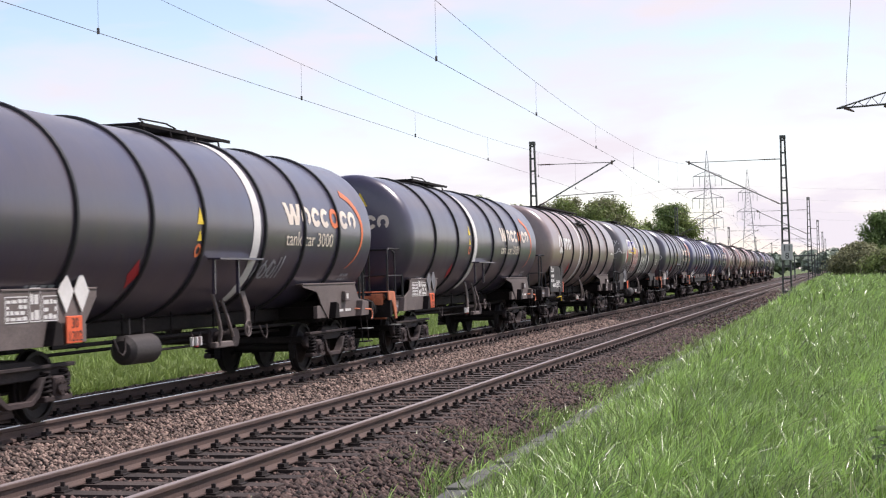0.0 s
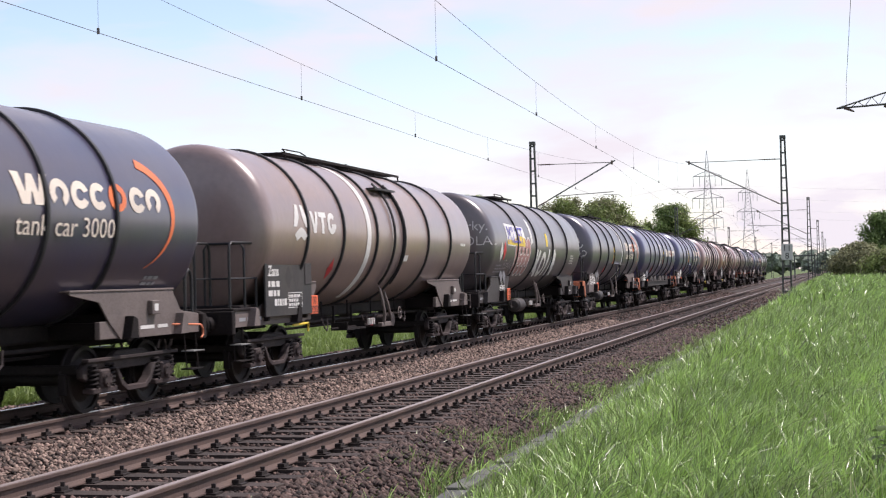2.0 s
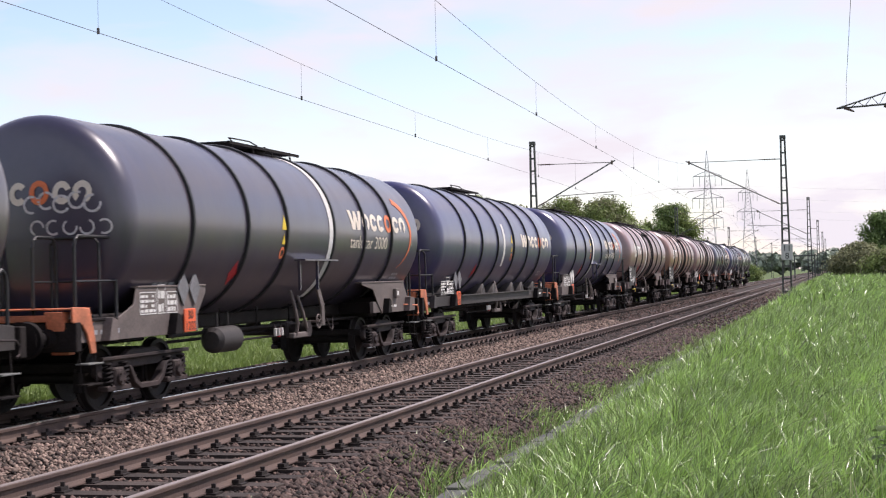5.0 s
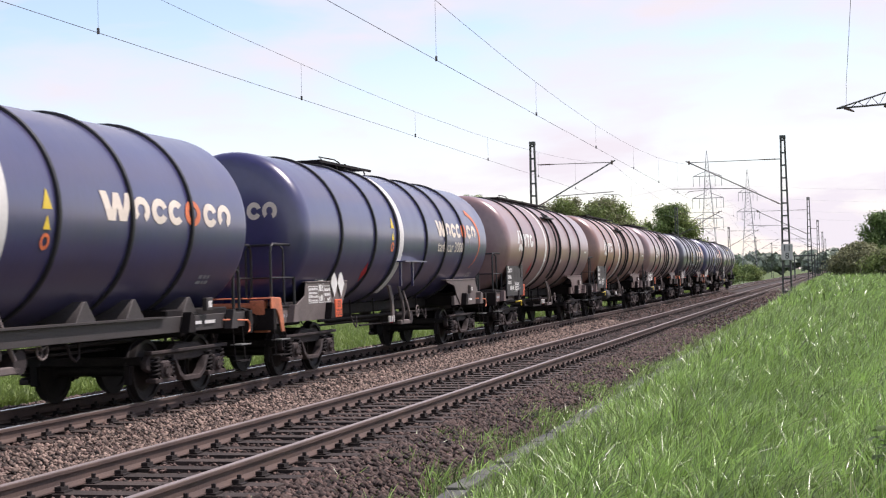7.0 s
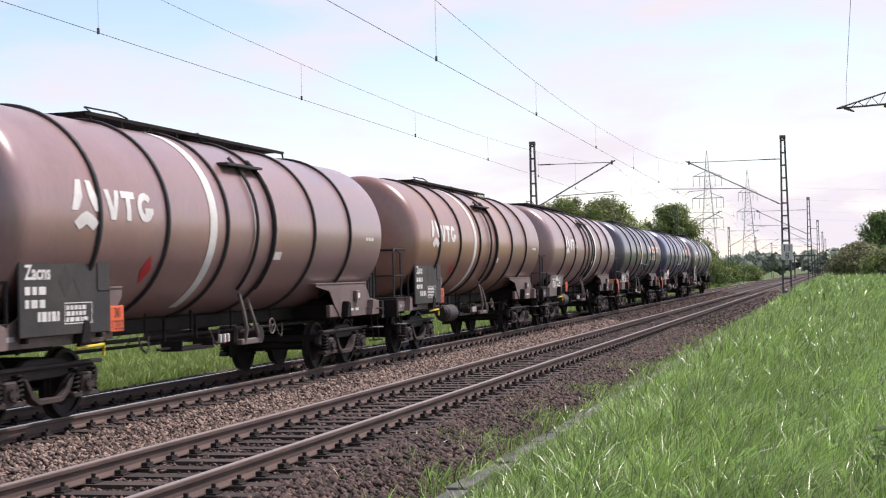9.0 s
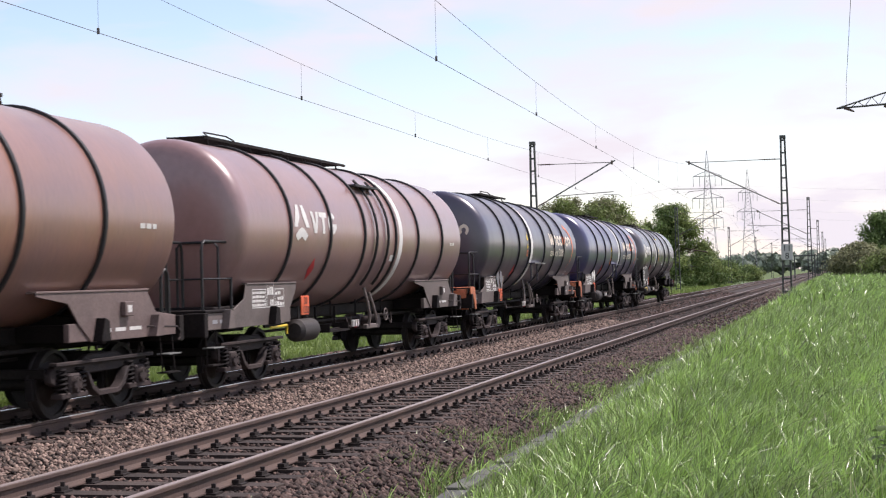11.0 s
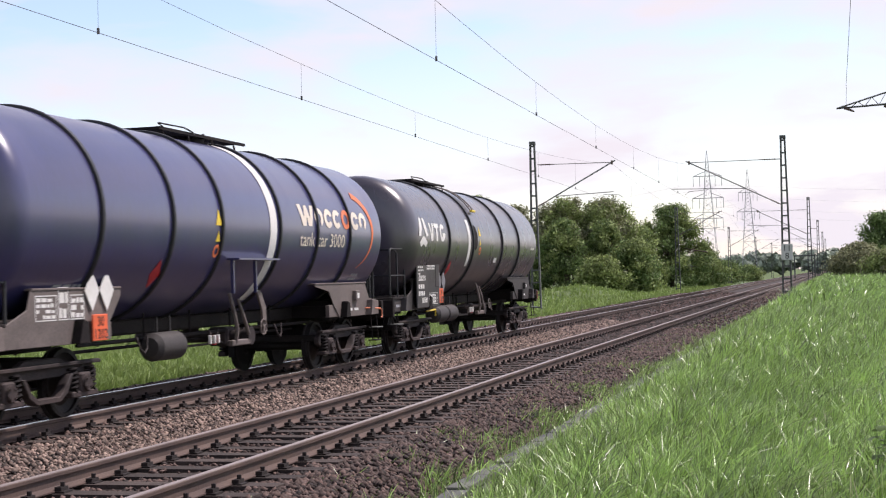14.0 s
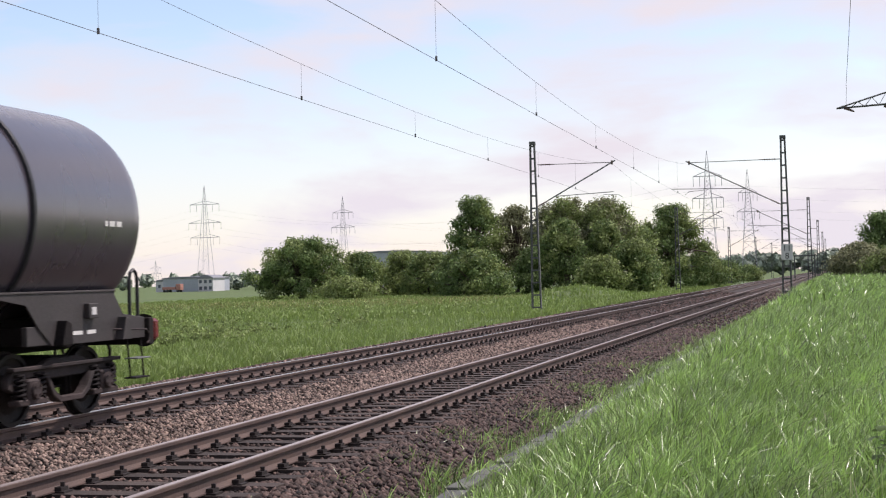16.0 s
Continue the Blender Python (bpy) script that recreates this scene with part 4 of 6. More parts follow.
def thing_part_walk(w, y0, y1, spec):
    bm = bmesh.new()
    zt = 4.245
    for x in (-0.33, 0.33):
        box(bm, x - 0.02, x + 0.02, y0, y1, zt - 0.05, zt)
        k = y0 + 0.15
        while k < y1:
            tube(bm, [(x, k, zt - 0.04), (x * 1.1, k, 4.05)], 0.018)
            k += 0.95
    k = y0
    while k < y1:
        box(bm, -0.33, 0.33, k, k + 0.03, zt - 0.025, zt - 0.005)
        k += 0.10
    walk_ob = part("walkway", bm, M_UNDER, w, "steel grating walkway on the tank top")
    bm = bmesh.new()
    hy = spec.get("hatch", (y0 + y1) / 2)
    rod(bm, (0, hy, 4.05), (0, hy, 4.20), 0.30, seg=24)
    rod(bm, (0, hy, 4.20), (0, hy, 4.235), 0.34, seg=24)
    for k in range(8):
        a = k * math.pi / 4
        rod(bm, (0.31 * math.cos(a), hy + 0.31 * math.sin(a), 4.18), (0.31 * math.cos(a), hy + 0.31 * math.sin(a), 4.27), 0.025, seg=6)
    part("manhole_cover", bm, M_UNDER, w)
    bm = bmesh.new()
    tube(bm, [(0.36, y0 + 0.1, 4.24), (0.36, y0 - 0.05, 4.29), (0.36, y0 + 0.9, 4.30), (0.36, y0 + 1.25, 4.25)], 0.014)
    part("fold_down_rail", bm, M_UNDER, walk_ob)
    return walk_ob


def undergear(w, spec):
    bm = bmesh.new()
    yb = spec.get("air_tank", -3.2)
    if spec.get("air_tank") is not None:
        for k in range(spec.get("air_tanks", 1)):
            bm = bmesh.new()
            y = yb + k * 0.95
            lathe(bm, [(0, -0.47), (0.14, -0.45), (0.21, -0.38), (0.215, 0.38), (0.14, 0.45), (0, 0.47)], 24, m=Matrix.Translation((0.92, y, 0.80)))
            for s in (-0.22, 0.22):
                rod(bm, (0.92, y + s, 0.80), (0.92, y + s, 1.25), 0.02)
            part("air_reservoir", bm, M_SOLEDARK, w, "dusty grey air reservoir")
    bm = bmesh.new()
    tube(bm, [(0.70, -4.6, 0.92), (0.70, 4.4, 0.92)], 0.03)
    tube(bm, [(0.35, -4.6, 0.80), (0.35, 4.4, 0.80)], 0.025)
    tube(bm, [(0.9, -2.6, 0.75), (0.9, -0.2, 0.75)], 0.02)
    for y in (-2.6, -1.0, 0.6, 2.4):
        tube(bm, [(0.70, y, 0.92), (0.70, y, 1.3)], 0.018)
    part("pipework", bm, M_UNDER, w)
    bm = bmesh.new()
    yv = spec.get("valve", 1.1)
    rod(bm, (-1.0, yv, 0.82), (1.02, yv, 0.82), 0.105, seg=16)
    rod(bm, (1.0, yv, 0.82), (1.12, yv, 0.82), 0.15, seg=16)
    rod(bm, (0, yv, 0.82), (0, yv, 1.3), 0.14, seg=16)
    box(bm, 0.4, 0.75, yv - 0.2, yv + 0.2, 0.66, 0.98, 0.04)
    part("outlet_valve", bm, M_BOGIE, w, "rusty outlet pipe with cap")
    bm = bmesh.new()
    for k in range(12):
        a, b = k * math.pi / 6, (k + 1) * math.pi / 6
        rod(bm, (1.13, yv + 0.5 + 0.13 * math.cos(a), 0.95 + 0.13 * math.sin(a)), (1.13, yv + 0.5 + 0.13 * math.cos(b), 0.95 + 0.13 * math.sin(b)), 0.014, seg=6)
    for a in (0.3, 2.4, 4.5):
        rod(bm, (1.13, yv + 0.5, 0.95), (1.13, yv + 0.5 + 0.13 * math.cos(a), 0.95 + 0.13 * math.sin(a)), 0.01, seg=6)
    rod(bm, (0.9, yv + 0.5, 0.95), (1.14, yv + 0.5, 0.95), 0.018, seg=8)
    part("handwheel", bm, M_SOLEBAR, w)
    bm = bmesh.new()
    ys = yv - 0.75
    tube(bm, [(1.05, ys, 1.55), (1.12, ys + 0.02, 1.25), (1.14, ys + 0.10, 0.95), (1.10, ys + 0.10, 0.72)], 0.035)
    tube(bm, [(1.05, ys + 0.35, 1.45), (1.12, ys + 0.42, 1.15), (1.12, ys + 0.62, 0.85)], 0.03)
    box(bm, 1.02, 1.12, ys - 0.05, ys + 0.75, 0.68, 0.78, 0.015)
    part("lever_guard", bm, M_SOLEBAR, w)
    bm = bmesh.new()
    yd = spec.get("tray", -1.6)
    box(bm, 0.75, 1.1, yd - 0.6, yd + 0.6, 0.70, 0.74)
    for d in (-0.58, 0.55):
        box(bm, 0.75, 1.1, yd + d, yd + d + 0.03, 0.70, 0.86)
        box(bm, 0.78, 0.82, yd + d, yd + d + 0.03, 0.86, 1.2)
    if spec["dress"] is dress_brown:
        part("hose_tray", bm, M_UNDER, w)
    else:
        bm.free()
    for d in (0, 0.16, 0.31):
        part("brake_indicator", box(bmesh.new(), 1.08, 1.13, yv - 1.7 + d, yv - 1.65 + d, 0.76, 0.90, 0.01), M_WHITE, w, "small white brake indicator plate")
    bm = bmesh.new()
    box(bm, 1.075, 1.125, yv - 1.53, yv - 1.48, 0.74, 0.90, 0.008)
    part("brake_indicator_flag", bm, M_RED, w)


def hazard_plate(w, y, parent=None, z=1.16):
    bm = bmesh.new()
    box(bm, 1.26, 1.285, y - 0.20, y + 0.20, z - 0.16, z + 0.19, 0.01)
    p = part("hazard_plate", bm, M_PLATE, w, "orange hazard plate with black figures")
    for txt, zz in (("30", z + 0.035), ("1202", z - 0.13)):
        t = text_mesh(txt, 0.185, M_BLACK)
        for v in t.vertices:
            v.co = Vector((1.290, y + v.co.x, zz + v.co.y))
        part("figures", t, None, p)
    return p


def diamond_pair(w, y, z, material):
    for d in (-0.20, 0.20):
        bm = bmesh.new()
        prism(bm, [(y + d - 0.19, z), (y + d, z - 0.27), (y + d + 0.19, z), (y + d, z + 0.27)], 1.24, 1.255)
        part("label_diamond", bm, material, w)


def data_panel(w, y0, y1, z0, z1, seed, x=1.205):
    """White stencilled tables on the saddle plate: outlined frames filled with small plain cells."""
    rng = random.Random(seed)
    polys = []
    t = 0.014
    y = y0
    for share, rows in ((0.44, 4), (0.24, 2), (0.32, 3)):
        a, b = y + 0.02, y + (y1 - y0) * share - 0.02
        top = z1 + (0.10 if rows == 2 else 0.0)
        polys += [rect(a, z0, b - a, t), rect(a, top - t, b - a, t), rect(a, z0, t, top - z0), rect(b - t, z0, t, top - z0)]
        dz = (top - z0 - 0.04) / rows
        for r in range(rows):
            u = a + 0.03
            while u < b - 0.06:
                d = min(rng.uniform(0.05, 0.13), b - 0.03 - u)
                if rng.random() < 0.9:
                    polys.append(rect(u, z0 + 0.028 + r * dz, d, dz * rng.uniform(0.5, 0.74)))
                u += d + 0.022
        y = b + 0.02
    flat_bars(w, polys, x + 0.004, M_WHITE, "stencilled_table")


def flat_bars(w, polys, x, material, name="writing_bars", parent=None):
    bm = bmesh.new()
    for q in polys:
        bm.faces.new([bm.verts.new((x, u, v)) for u, v in q])
    ob = part(name, bm, material, parent or w)
    if len(polys) > 1:
        ob["kind"] = "stuff"
    return ob


def orange_beam(w):
    """Orange override guard across the platform end."""
    bm = bmesh.new()
    box(bm, -1.0, 1.05, -8.46, -8.28, 1.27, 1.36, 0.012)
    prism(bm, [(-8.50, 1.40), (-8.26, 1.40), (-8.16, 0.84), (-8.32, 0.84)], 0.86, 1.12, 0.01)
    for x0, x1 in ((1.235, 1.265), (-1.265, -1.235)):
        prism(bm, [(-8.48, 1.46), (-8.02, 1.44), (-7.90, 1.08), (-7.86, 0.84), (-8.00, 0.84), (-8.10, 1.10), (-8.22, 1.22), (-8.48, 1.26)], x0, x1)
    box(bm, -1.236, 1.236, -8.47, -8.06, 1.425, 1.445, 0.004)
    prism(bm, [(-8.46, 1.36), (-8.28, 1.36), (-8.22, 0.92), (-8.34, 0.92)], -1.05, -0.93, 0.01)
    part("override_guard", bm, M_ORBEAM, w, "orange painted steel override guard")


def dress_blue(w, spec):
    y, s = spec.get("mark_y", 1.75), 1.0
    brand_long(w, y, spec.get("mark_z", 0.06), 1.05, spec.get("swoosh", True), wide=spec.get("mark_wide", 1.48))
    if spec.get("swoosh", True):
        t = curved(text_mesh("tank car 3000", 0.36, M_CREAM, "LEFT"), y + 0.02, math.asin(-0.30 / TANK_R), 0.014)
        for v in t.vertices:
            v.co.y = y + (v.co.y - y) * 1.22
        part("lettering", t, None, w, "pale lettering")
    brand_long(w, -1.33, 0.20, 0.93, False, end=True)
    hazard_marks(w, spec.get("haz_y", -2.0), spec.get("haz_z", 0.17))
    hazard_plate(w, spec.get("plate_y", -5.0))
    diamond_pair(w, spec.get("plate_y", -5.0) + 0.05, 1.66, spec.get("diamond", M_DULL))
    data_panel(w, -6.55, -5.3, 1.30, 1.62, spec["seed"], 1.224)
    decal(w, "writing_bars", bars(-0.1, 0.0, 4, 2, 0.07, 0.05, spec["seed"], 0.8), M_GREYLET, -5.9, -0.95)
    decal(w, "writing_bars", bars(0, 0, 3, 2, 0.06, 0.04, spec["seed"] + 1, 0.5), M_GREYLET, 5.5, -0.85)
    decal(w, "flame_label", [[(0, 0), (0.16, -0.24), (0.32, 0), (0.16, 0.24)]], M_RED, -3.5, -0.78)
    if spec.get("end_warn"):
        decal(w, "warning_mark", [[(0.12, 0.72), (0.48, 0.72), (0.30, 1.04)], [(0.19, -0.12), (0.41, -0.12), (0.30, 0.08)]], M_YELLOW, 0, 0, "yellow warning triangles", end=True)
        decal(w, "warning_ring", ring_polys(0.30, -0.26, 0.12, 0.05, 14), M_ORANGE, 0, 0, end=True)
    if spec.get("scrawl"):
        strokes = [[(0.16 * k, 0), (0.16 * k + 0.05, 0), (0.16 * k + 0.16, h), (0.16 * k + 0.10, h)] for k, h in enumerate((0.30, 0.22, 0.34, 0.20, 0.36, 0.24, 0.40, 0.42))]
        decal(w, "scrawl", strokes + ring_polys(0.42, 0.14, 0.15, 0.04, 12, 0, 300) + ring_polys(0.78, 0.18, 0.16, 0.04, 12, 40, 360), M_GREYLET, 0.9, -0.86, "faint pale scrawl low on the tank")
    if spec.get("end_scrawl"):
        loops = []
        for k in range(5):
            loops += ring_polys(0.10 + 0.22 * k, 0.20 + 0.05 * (k % 2), 0.13, 0.035, 12, 20 * k, 290 + 20 * k) + ring_polys(0.18 + 0.24 * k, -0.12, 0.11, 0.03, 12, 60 * k, 250 + 60 * k)
        decal(w, "scrawl", loops, M_CHALK, 0.0, 0.0, "scrawled pale graffiti", end=True)
    orange_beam(w)
    if spec.get("catwalk", True):
        bm = bmesh.new()
        yb = spec["band"] - (0.1 if spec["band"] < 0 else 1.75)
        box(bm, 1.18, 1.58, yb, yb + 1.75, 2.08, 2.11)
        for k in (0.02, 0.95):
            prism(bm, [(yb + k, 2.09), (yb + k + 0.04, 2.09), (yb + k + 0.04, 1.55), (yb + k, 1.55)], 1.42, 1.47)
        part("side_shelf", bm, spec["mat"], w)


def board(w, seed, y0=-6.75, y1=-4.70, top=2.32):
    """Black data board hung at the wagon's side, with a blank plate and plain bars for writing."""
    d = top - 2.16
    bm = bmesh.new()
    box(bm, 1.30, 1.335, y0, y1, 1.02 + d * 0.6, top, 0.01)
    b = part("data_board", bm, M_BOARD, w, "black data board with white markings")
    bm = bmesh.new()
    box(bm, 1.336, 1.348, y1 - 0.36, y1 - 0.03, 1.50 + d, 2.08 + d, 0.006)
    part("label_plate", bm, M_SOLEDARK, b)
    polys = bars(y0 + 0.12, 2.03 + d, 3, 3, 0.035, 0.04, seed, 0.5)
    polys += bars(y0 + 0.12, 1.47 + d, 3, 2, 0.10, 0.06, seed + 2, 0.6) + bars(y0 + 0.4, 1.14 + d, 5, 1, 0.12, 0.05, seed + 3, 0.6)
    polys += bars(y0 + 0.85, 2.05 + d, 7, 3, 0.045, 0.022, seed + 4, 0.75) + bars(y0 + 1.08, 1.27 + d, 5, 3, 0.055, 0.02, seed + 5, 0.55)
    polys += [rect(y0 + 1.04, 1.35 + d, 0.70, 0.012), rect(y0 + 1.04, 1.09 + d, 0.70, 0.012), rect(y0 + 1.04, 1.09 + d, 0.012, 0.27), rect(y0 + 1.73, 1.09 + d, 0.012, 0.27)]
    flat_bars(w, polys, 1.339, M_WHITE, parent=b)
    t = text_mesh(spec_code(seed), 0.25, M_WHITE, "LEFT", 0.006)
    for v in t.vertices:
        v.co = Vector((1.340, y0 + 0.12 + v.co.x, 1.66 + d + v.co.y))
    part("lettering", t, None, b)
    for u in (1.08, 1.46):
        flat_bars(w, [[(y0 + u - 0.18, 1.64 + d), (y0 + u, 1.42 + d), (y0 + u + 0.18, 1.64 + d), (y0 + u, 1.86 + d)]], 1.3385, M_SOLEDARK, "label_diamond", b)
    for y in (y0 + 0.2, y1 - 0.2):
        bm = bmesh.new()
        box(bm, 1.15, 1.31, y - 0.03, y + 0.03, 1.05, 1.12)
        part("board_bracket", bm, M_UNDER, b)


def spec_code(seed):
    return "Zacns" if seed % 2 else "Zans"


def dress_brown(w, spec):
    brand_short(w, spec.get("mark_y", -5.85), -0.06, spec.get("mark_s", 1.0), wide=spec.get("mark_wide", 1.16))
    if spec.get("board", True):
        board(w, spec["seed"], *spec.get("board_y", (-7.1, -4.85)), spec.get("board_top", 2.32))
    else:
        data_panel(w, -6.4, -4.9, 1.28, 1.60, spec["seed"], 1.224)
    hazard_plate(w, spec.get("plate_y", -4.58), z=1.26)
    decal(w, "flame_label", [[(0, 0), (0.16, -0.24), (0.32, 0), (0.16, 0.24)]], M_RED, -3.9, -0.72)
    if spec.get("panel") is not None:
        # walkway ladder panel: two bent bars and a shelf beside the band
        y = spec["panel"]
        bm = bmesh.new()
        for yy in (y, y + 0.78):
            pts = [(1.53 * math.cos(a), yy, TANK_Z + 1.53 * math.sin(a)) for a in (radians(48 - k * 7) for k in range(14))]
            tube(bm, pts, 0.03)
        part("ladder_guide", bm, M_BLACK, w)
        bm = bmesh.new()
        box(bm, 1.10, 1.30, y - 0.65, y + 0.82, 3.62, 3.66)
        part("side_shelf", bm, M_BLACK, w)
    decal(w, "writing_bars", bars(0, 0, 3, 1, 0.07, 0.05, spec["seed"], 0.5), M_WHITE, 5.75, -0.15)
    if spec.get("oval") is not None:
        diamond_pair(w, -4.2, 1.62, M_DULL)
        hazard_marks(w, spec["oval"] + 0.42)
        # Flat oval on the barrel; the opening's dark inside is painted, not hollow.
        hole = [[(0.24 * math.cos(a), 0.34 * math.sin(a)) for a in (2 * math.pi * k / 24 for k in range(24))]]
        decal(w, "oval_recess", hole, M_UNDER, spec["oval"], 0.10, "black oval recess in the tank side")
        bm = bmesh.new()
        for yy in (-1.2, -0.88):
            tube(bm, [(TANK_R * 1.04 * math.cos(a), yy, TANK_Z + TANK_R * 1.04 * math.sin(a)) for a in (radians(80 - 6 * k) for k in range(9))], 0.018)
        for k in range(8):
            a = radians(80 - 6 * k)
            tube(bm, [(TANK_R * 1.04 * math.cos(a), -1.2, TANK_Z + TANK_R * 1.04 * math.sin(a)), (TANK_R * 1.04 * math.cos(a), -0.88, TANK_Z + TANK_R * 1.04 * math.sin(a))], 0.014)
        part("tank_ladder", bm, M_SOLEBAR, w)
        part("ladder_foot", box(bmesh.new(), 1.28, 1.35, -1.24, -0.84, 3.44, 3.50, 0.01), M_YELLOW, w, "yellow ladder foot")
    decal(w, "small_label", [rect(0, 0, 0.32, 0.14)], M_WHITE, 0.9, -0.55)
    if spec.get("air_bracket", True):
        part("yellow_handle", tube(bmesh.new(), [(1.28, -5.7, 0.93), (1.30, -5.0, 0.95), (1.30, -5.0, 0.80)], 0.022), M_YELLOW, w)


def dress_grey(w, spec):
    """Graffiti wagon."""
    bg = decal(w, "graffiti_panel", [[(0, 0), (2.55, -0.05), (2.5, 0.58), (0, 0.66)]], M_WHITE, -5.5, -0.04, "painted graffiti panel with violet letters")
    decal(w, "graffiti_glow", [[(0.05, 0.02), (2.5, -0.03), (2.45, 0.22), (1.6, 0.34), (0.9, 0.14), (0.05, 0.16)]], M_YELLOW, -5.5, -0.03, parent=bg).location.x += 0.004
    t = curved(text_mesh("MILLET", 0.70, M_BLUE, "LEFT"), -5.4, math.asin(0.04 / TANK_R), 0.024)
    part("lettering", t, None, bg)
    blobs = []
    for k in range(4):
        blobs += ring_polys(0.35 + 0.52 * k, 0.42, 0.44, 0.30, 14, 0, 360, 0.72)
        blobs += ring_polys(0.35 + 0.52 * k, 0.02, 0.34, 0.20, 12, 0, 360, 0.78)
    g2 = decal(w, "graffiti_piece", blobs, M_PINK, -4.4, -0.62, "dusty pink graffiti with pale outline")
    edge = []
    for k in range(4):
        edge += ring_polys(0.35 + 0.52 * k, 0.42, 0.48, 0.05, 14, 0, 360, 0.72) + ring_polys(0.35 + 0.52 * k, 0.0, 0.38, 0.05, 12, 0, 360, 0.78)
    decal(w, "graffiti_outline", edge, M_WHITE, -4.4, -0.62, parent=g2)
    big = [[(0, 0), (0.30, 0), (0.42, 0.95), (0.18, 0.98)], [(0.30, 0.30), (0.85, 0.0), (1.05, 0.05), (0.62, 0.45), (0.9, 0.9), (0.66, 0.95), (0.36, 0.55)],
           [(2.0, 0.05), (2.2, 0.05), (2.42, 0.98), (2.2, 0.98)], [(2.55, 0.05), (2.8, 0.05), (3.0, 0.35), (3.25, 0.35), (3.3, 0.05), (3.6, 0.05), (3.45, 0.85), (3.2, 1.0), (2.85, 0.9)]]
    big += ring_polys(1.45, 0.45, 0.45, 0.2, 16, 0, 360, 0.9)
    decal(w, "graffiti_letters", big, M_WHITE, -1.35, -0.98, "large silver-white graffiti letters")
    decal(w, "graffiti_dot", [rect(0, 0, 0.30, 0.42)], M_YELLOW, 0.35, 0.0)
    decal(w, "white_arrow", [[(0, 0), (0.28, 0.1), (0.28, 0.75), (0.14, 0.9), (0, 0.7)]], M_WHITE, -2.1, 0.0)
    for txt, u, v, size in (("Gurky.", 0.22, 0.36, 0.38), ("KOLA.", 0.38, -0.06, 0.38)):
        t = text_mesh(txt, size, M_CHALK, "LEFT", -0.003)
        for q in t.vertices:
            x, z = u + q.co.x * 1.06, v + q.co.y
            q.co = Vector((x, -dome_reach(math.hypot(x, z)) - 0.03, TANK_Z + z))
        part("scrawl", t, None, w, "scrawled pale chalk graffiti")
    part("scrawl", curved(text_mesh("Gurky", 0.42, M_WHITE, "LEFT", -0.012), -5.6, math.asin(-0.72 / TANK_R), 0.012), None, w, "scrawled white graffiti")
    diamond_pair(w, -5.3, 1.72, M_DULL)
    decal(w, "label_diamond", [[(0, 0), (0.2, -0.3), (0.4, 0), (0.2, 0.3)]], M_WHITE, -6.4, -0.25)
    decal(w, "label_diamond", [[(0, 0), (0.2, -0.3), (0.4, 0), (0.2, 0.3)]], M_RED, -6.0, -0.2)
    decal(w, "writing_bars", bars(0, 0, 4, 3, 0.05, 0.05, 91, 0.9), M_GREYLET, -6.5, -0.65)
    hazard_plate(w, -4.6)
    data_panel(w, -5.6, -4.9, 1.05, 1.45, 90, 1.224)
    decal(w, "writing_bars", bars(0, 0, 3, 4, 0.05, 0.04, 92, 0.6), M_WHITE, 5.0, -0.30)


def paint(name, color, dirt, amount, rough=0.36, coat=0.7):
    return mat(name, color, rough, 0.0, vary=0.16, scale=0.9, bump=0.02, fine=14, dirt=dirt, dirt_amount=amount, stretch=(0.55, 1.5, 0.45), coat=coat, spec=0.95)


P_BLUE = paint("blue_tank_paint", (0.033, 0.033, 0.118), (0.055, 0.045, 0.090), 0.5, 0.34)
P_BLUE2 = paint("bright_blue_tank_paint", (0.031, 0.031, 0.118), (0.051, 0.043, 0.095), 0.4, 0.32)
P_BLUEGREY = paint("sooty_blue_grey_tank_paint", (0.031, 0.028, 0.066), (0.062, 0.046, 0.053), 0.75, 0.36)
P_BROWN = paint("brown_stained_tank_paint", (0.275, 0.172, 0.176), (0.30, 0.155, 0.120), 0.6, 0.36)
P_RUST = paint("orange_brown_stained_tank_paint", (0.235, 0.124, 0.106), (0.34, 0.155, 0.090), 0.8, 0.40)
P_GREYBR = paint("grey_brown_stained_tank_paint", (0.225, 0.170, 0.168), (0.31, 0.20, 0.145), 0.65, 0.36)
P_GREY = paint("dark_grey_tank_paint", (0.075, 0.063, 0.070), (0.110, 0.088, 0.088), 0.5, 0.36)
P_DARK = paint("anthracite_tank_paint", (0.045, 0.038, 0.050), (0.066, 0.054, 0.062), 0.4, 0.29, 0.6)

BLUE_RIBS, BLUE_TURNED, BROWN_RIBS = [-5.3, -3.15, -1.6, 0.76, 2.47, 4.25], [-5.26, -3.14, -1.40, 1.05, 2.92, 4.78], [-5.37, -3.36, -1.24, 0.70, 2.72, 4.74]


def blue(seed, m, label, **kw):
    d = dict(mat=m, sole=M_SOLEBAR, label=label, tank_label="blue tank barrel", ribs=BLUE_RIBS, band=-1.25, band_arc=(-56, 84, 0.30),
             walk=(-3.3, 0.2), dress=dress_blue, seed=seed, valve=0.55, air_tank=None)
    d.update(kw)
    return d


def brown(seed, m, label, **kw):
    d = dict(mat=m, sole=M_SOLEBROWN, label=label, tank_label="stained brown tank barrel", ribs=BROWN_RIBS, band=-1.76, band_arc=(-60, 84, 0.26),
             walk=(-3.6, 4.2), dress=dress_brown, seed=seed, valve=0.9, air_tank=None, panel=-0.1)
    d.update(kw)
    return d


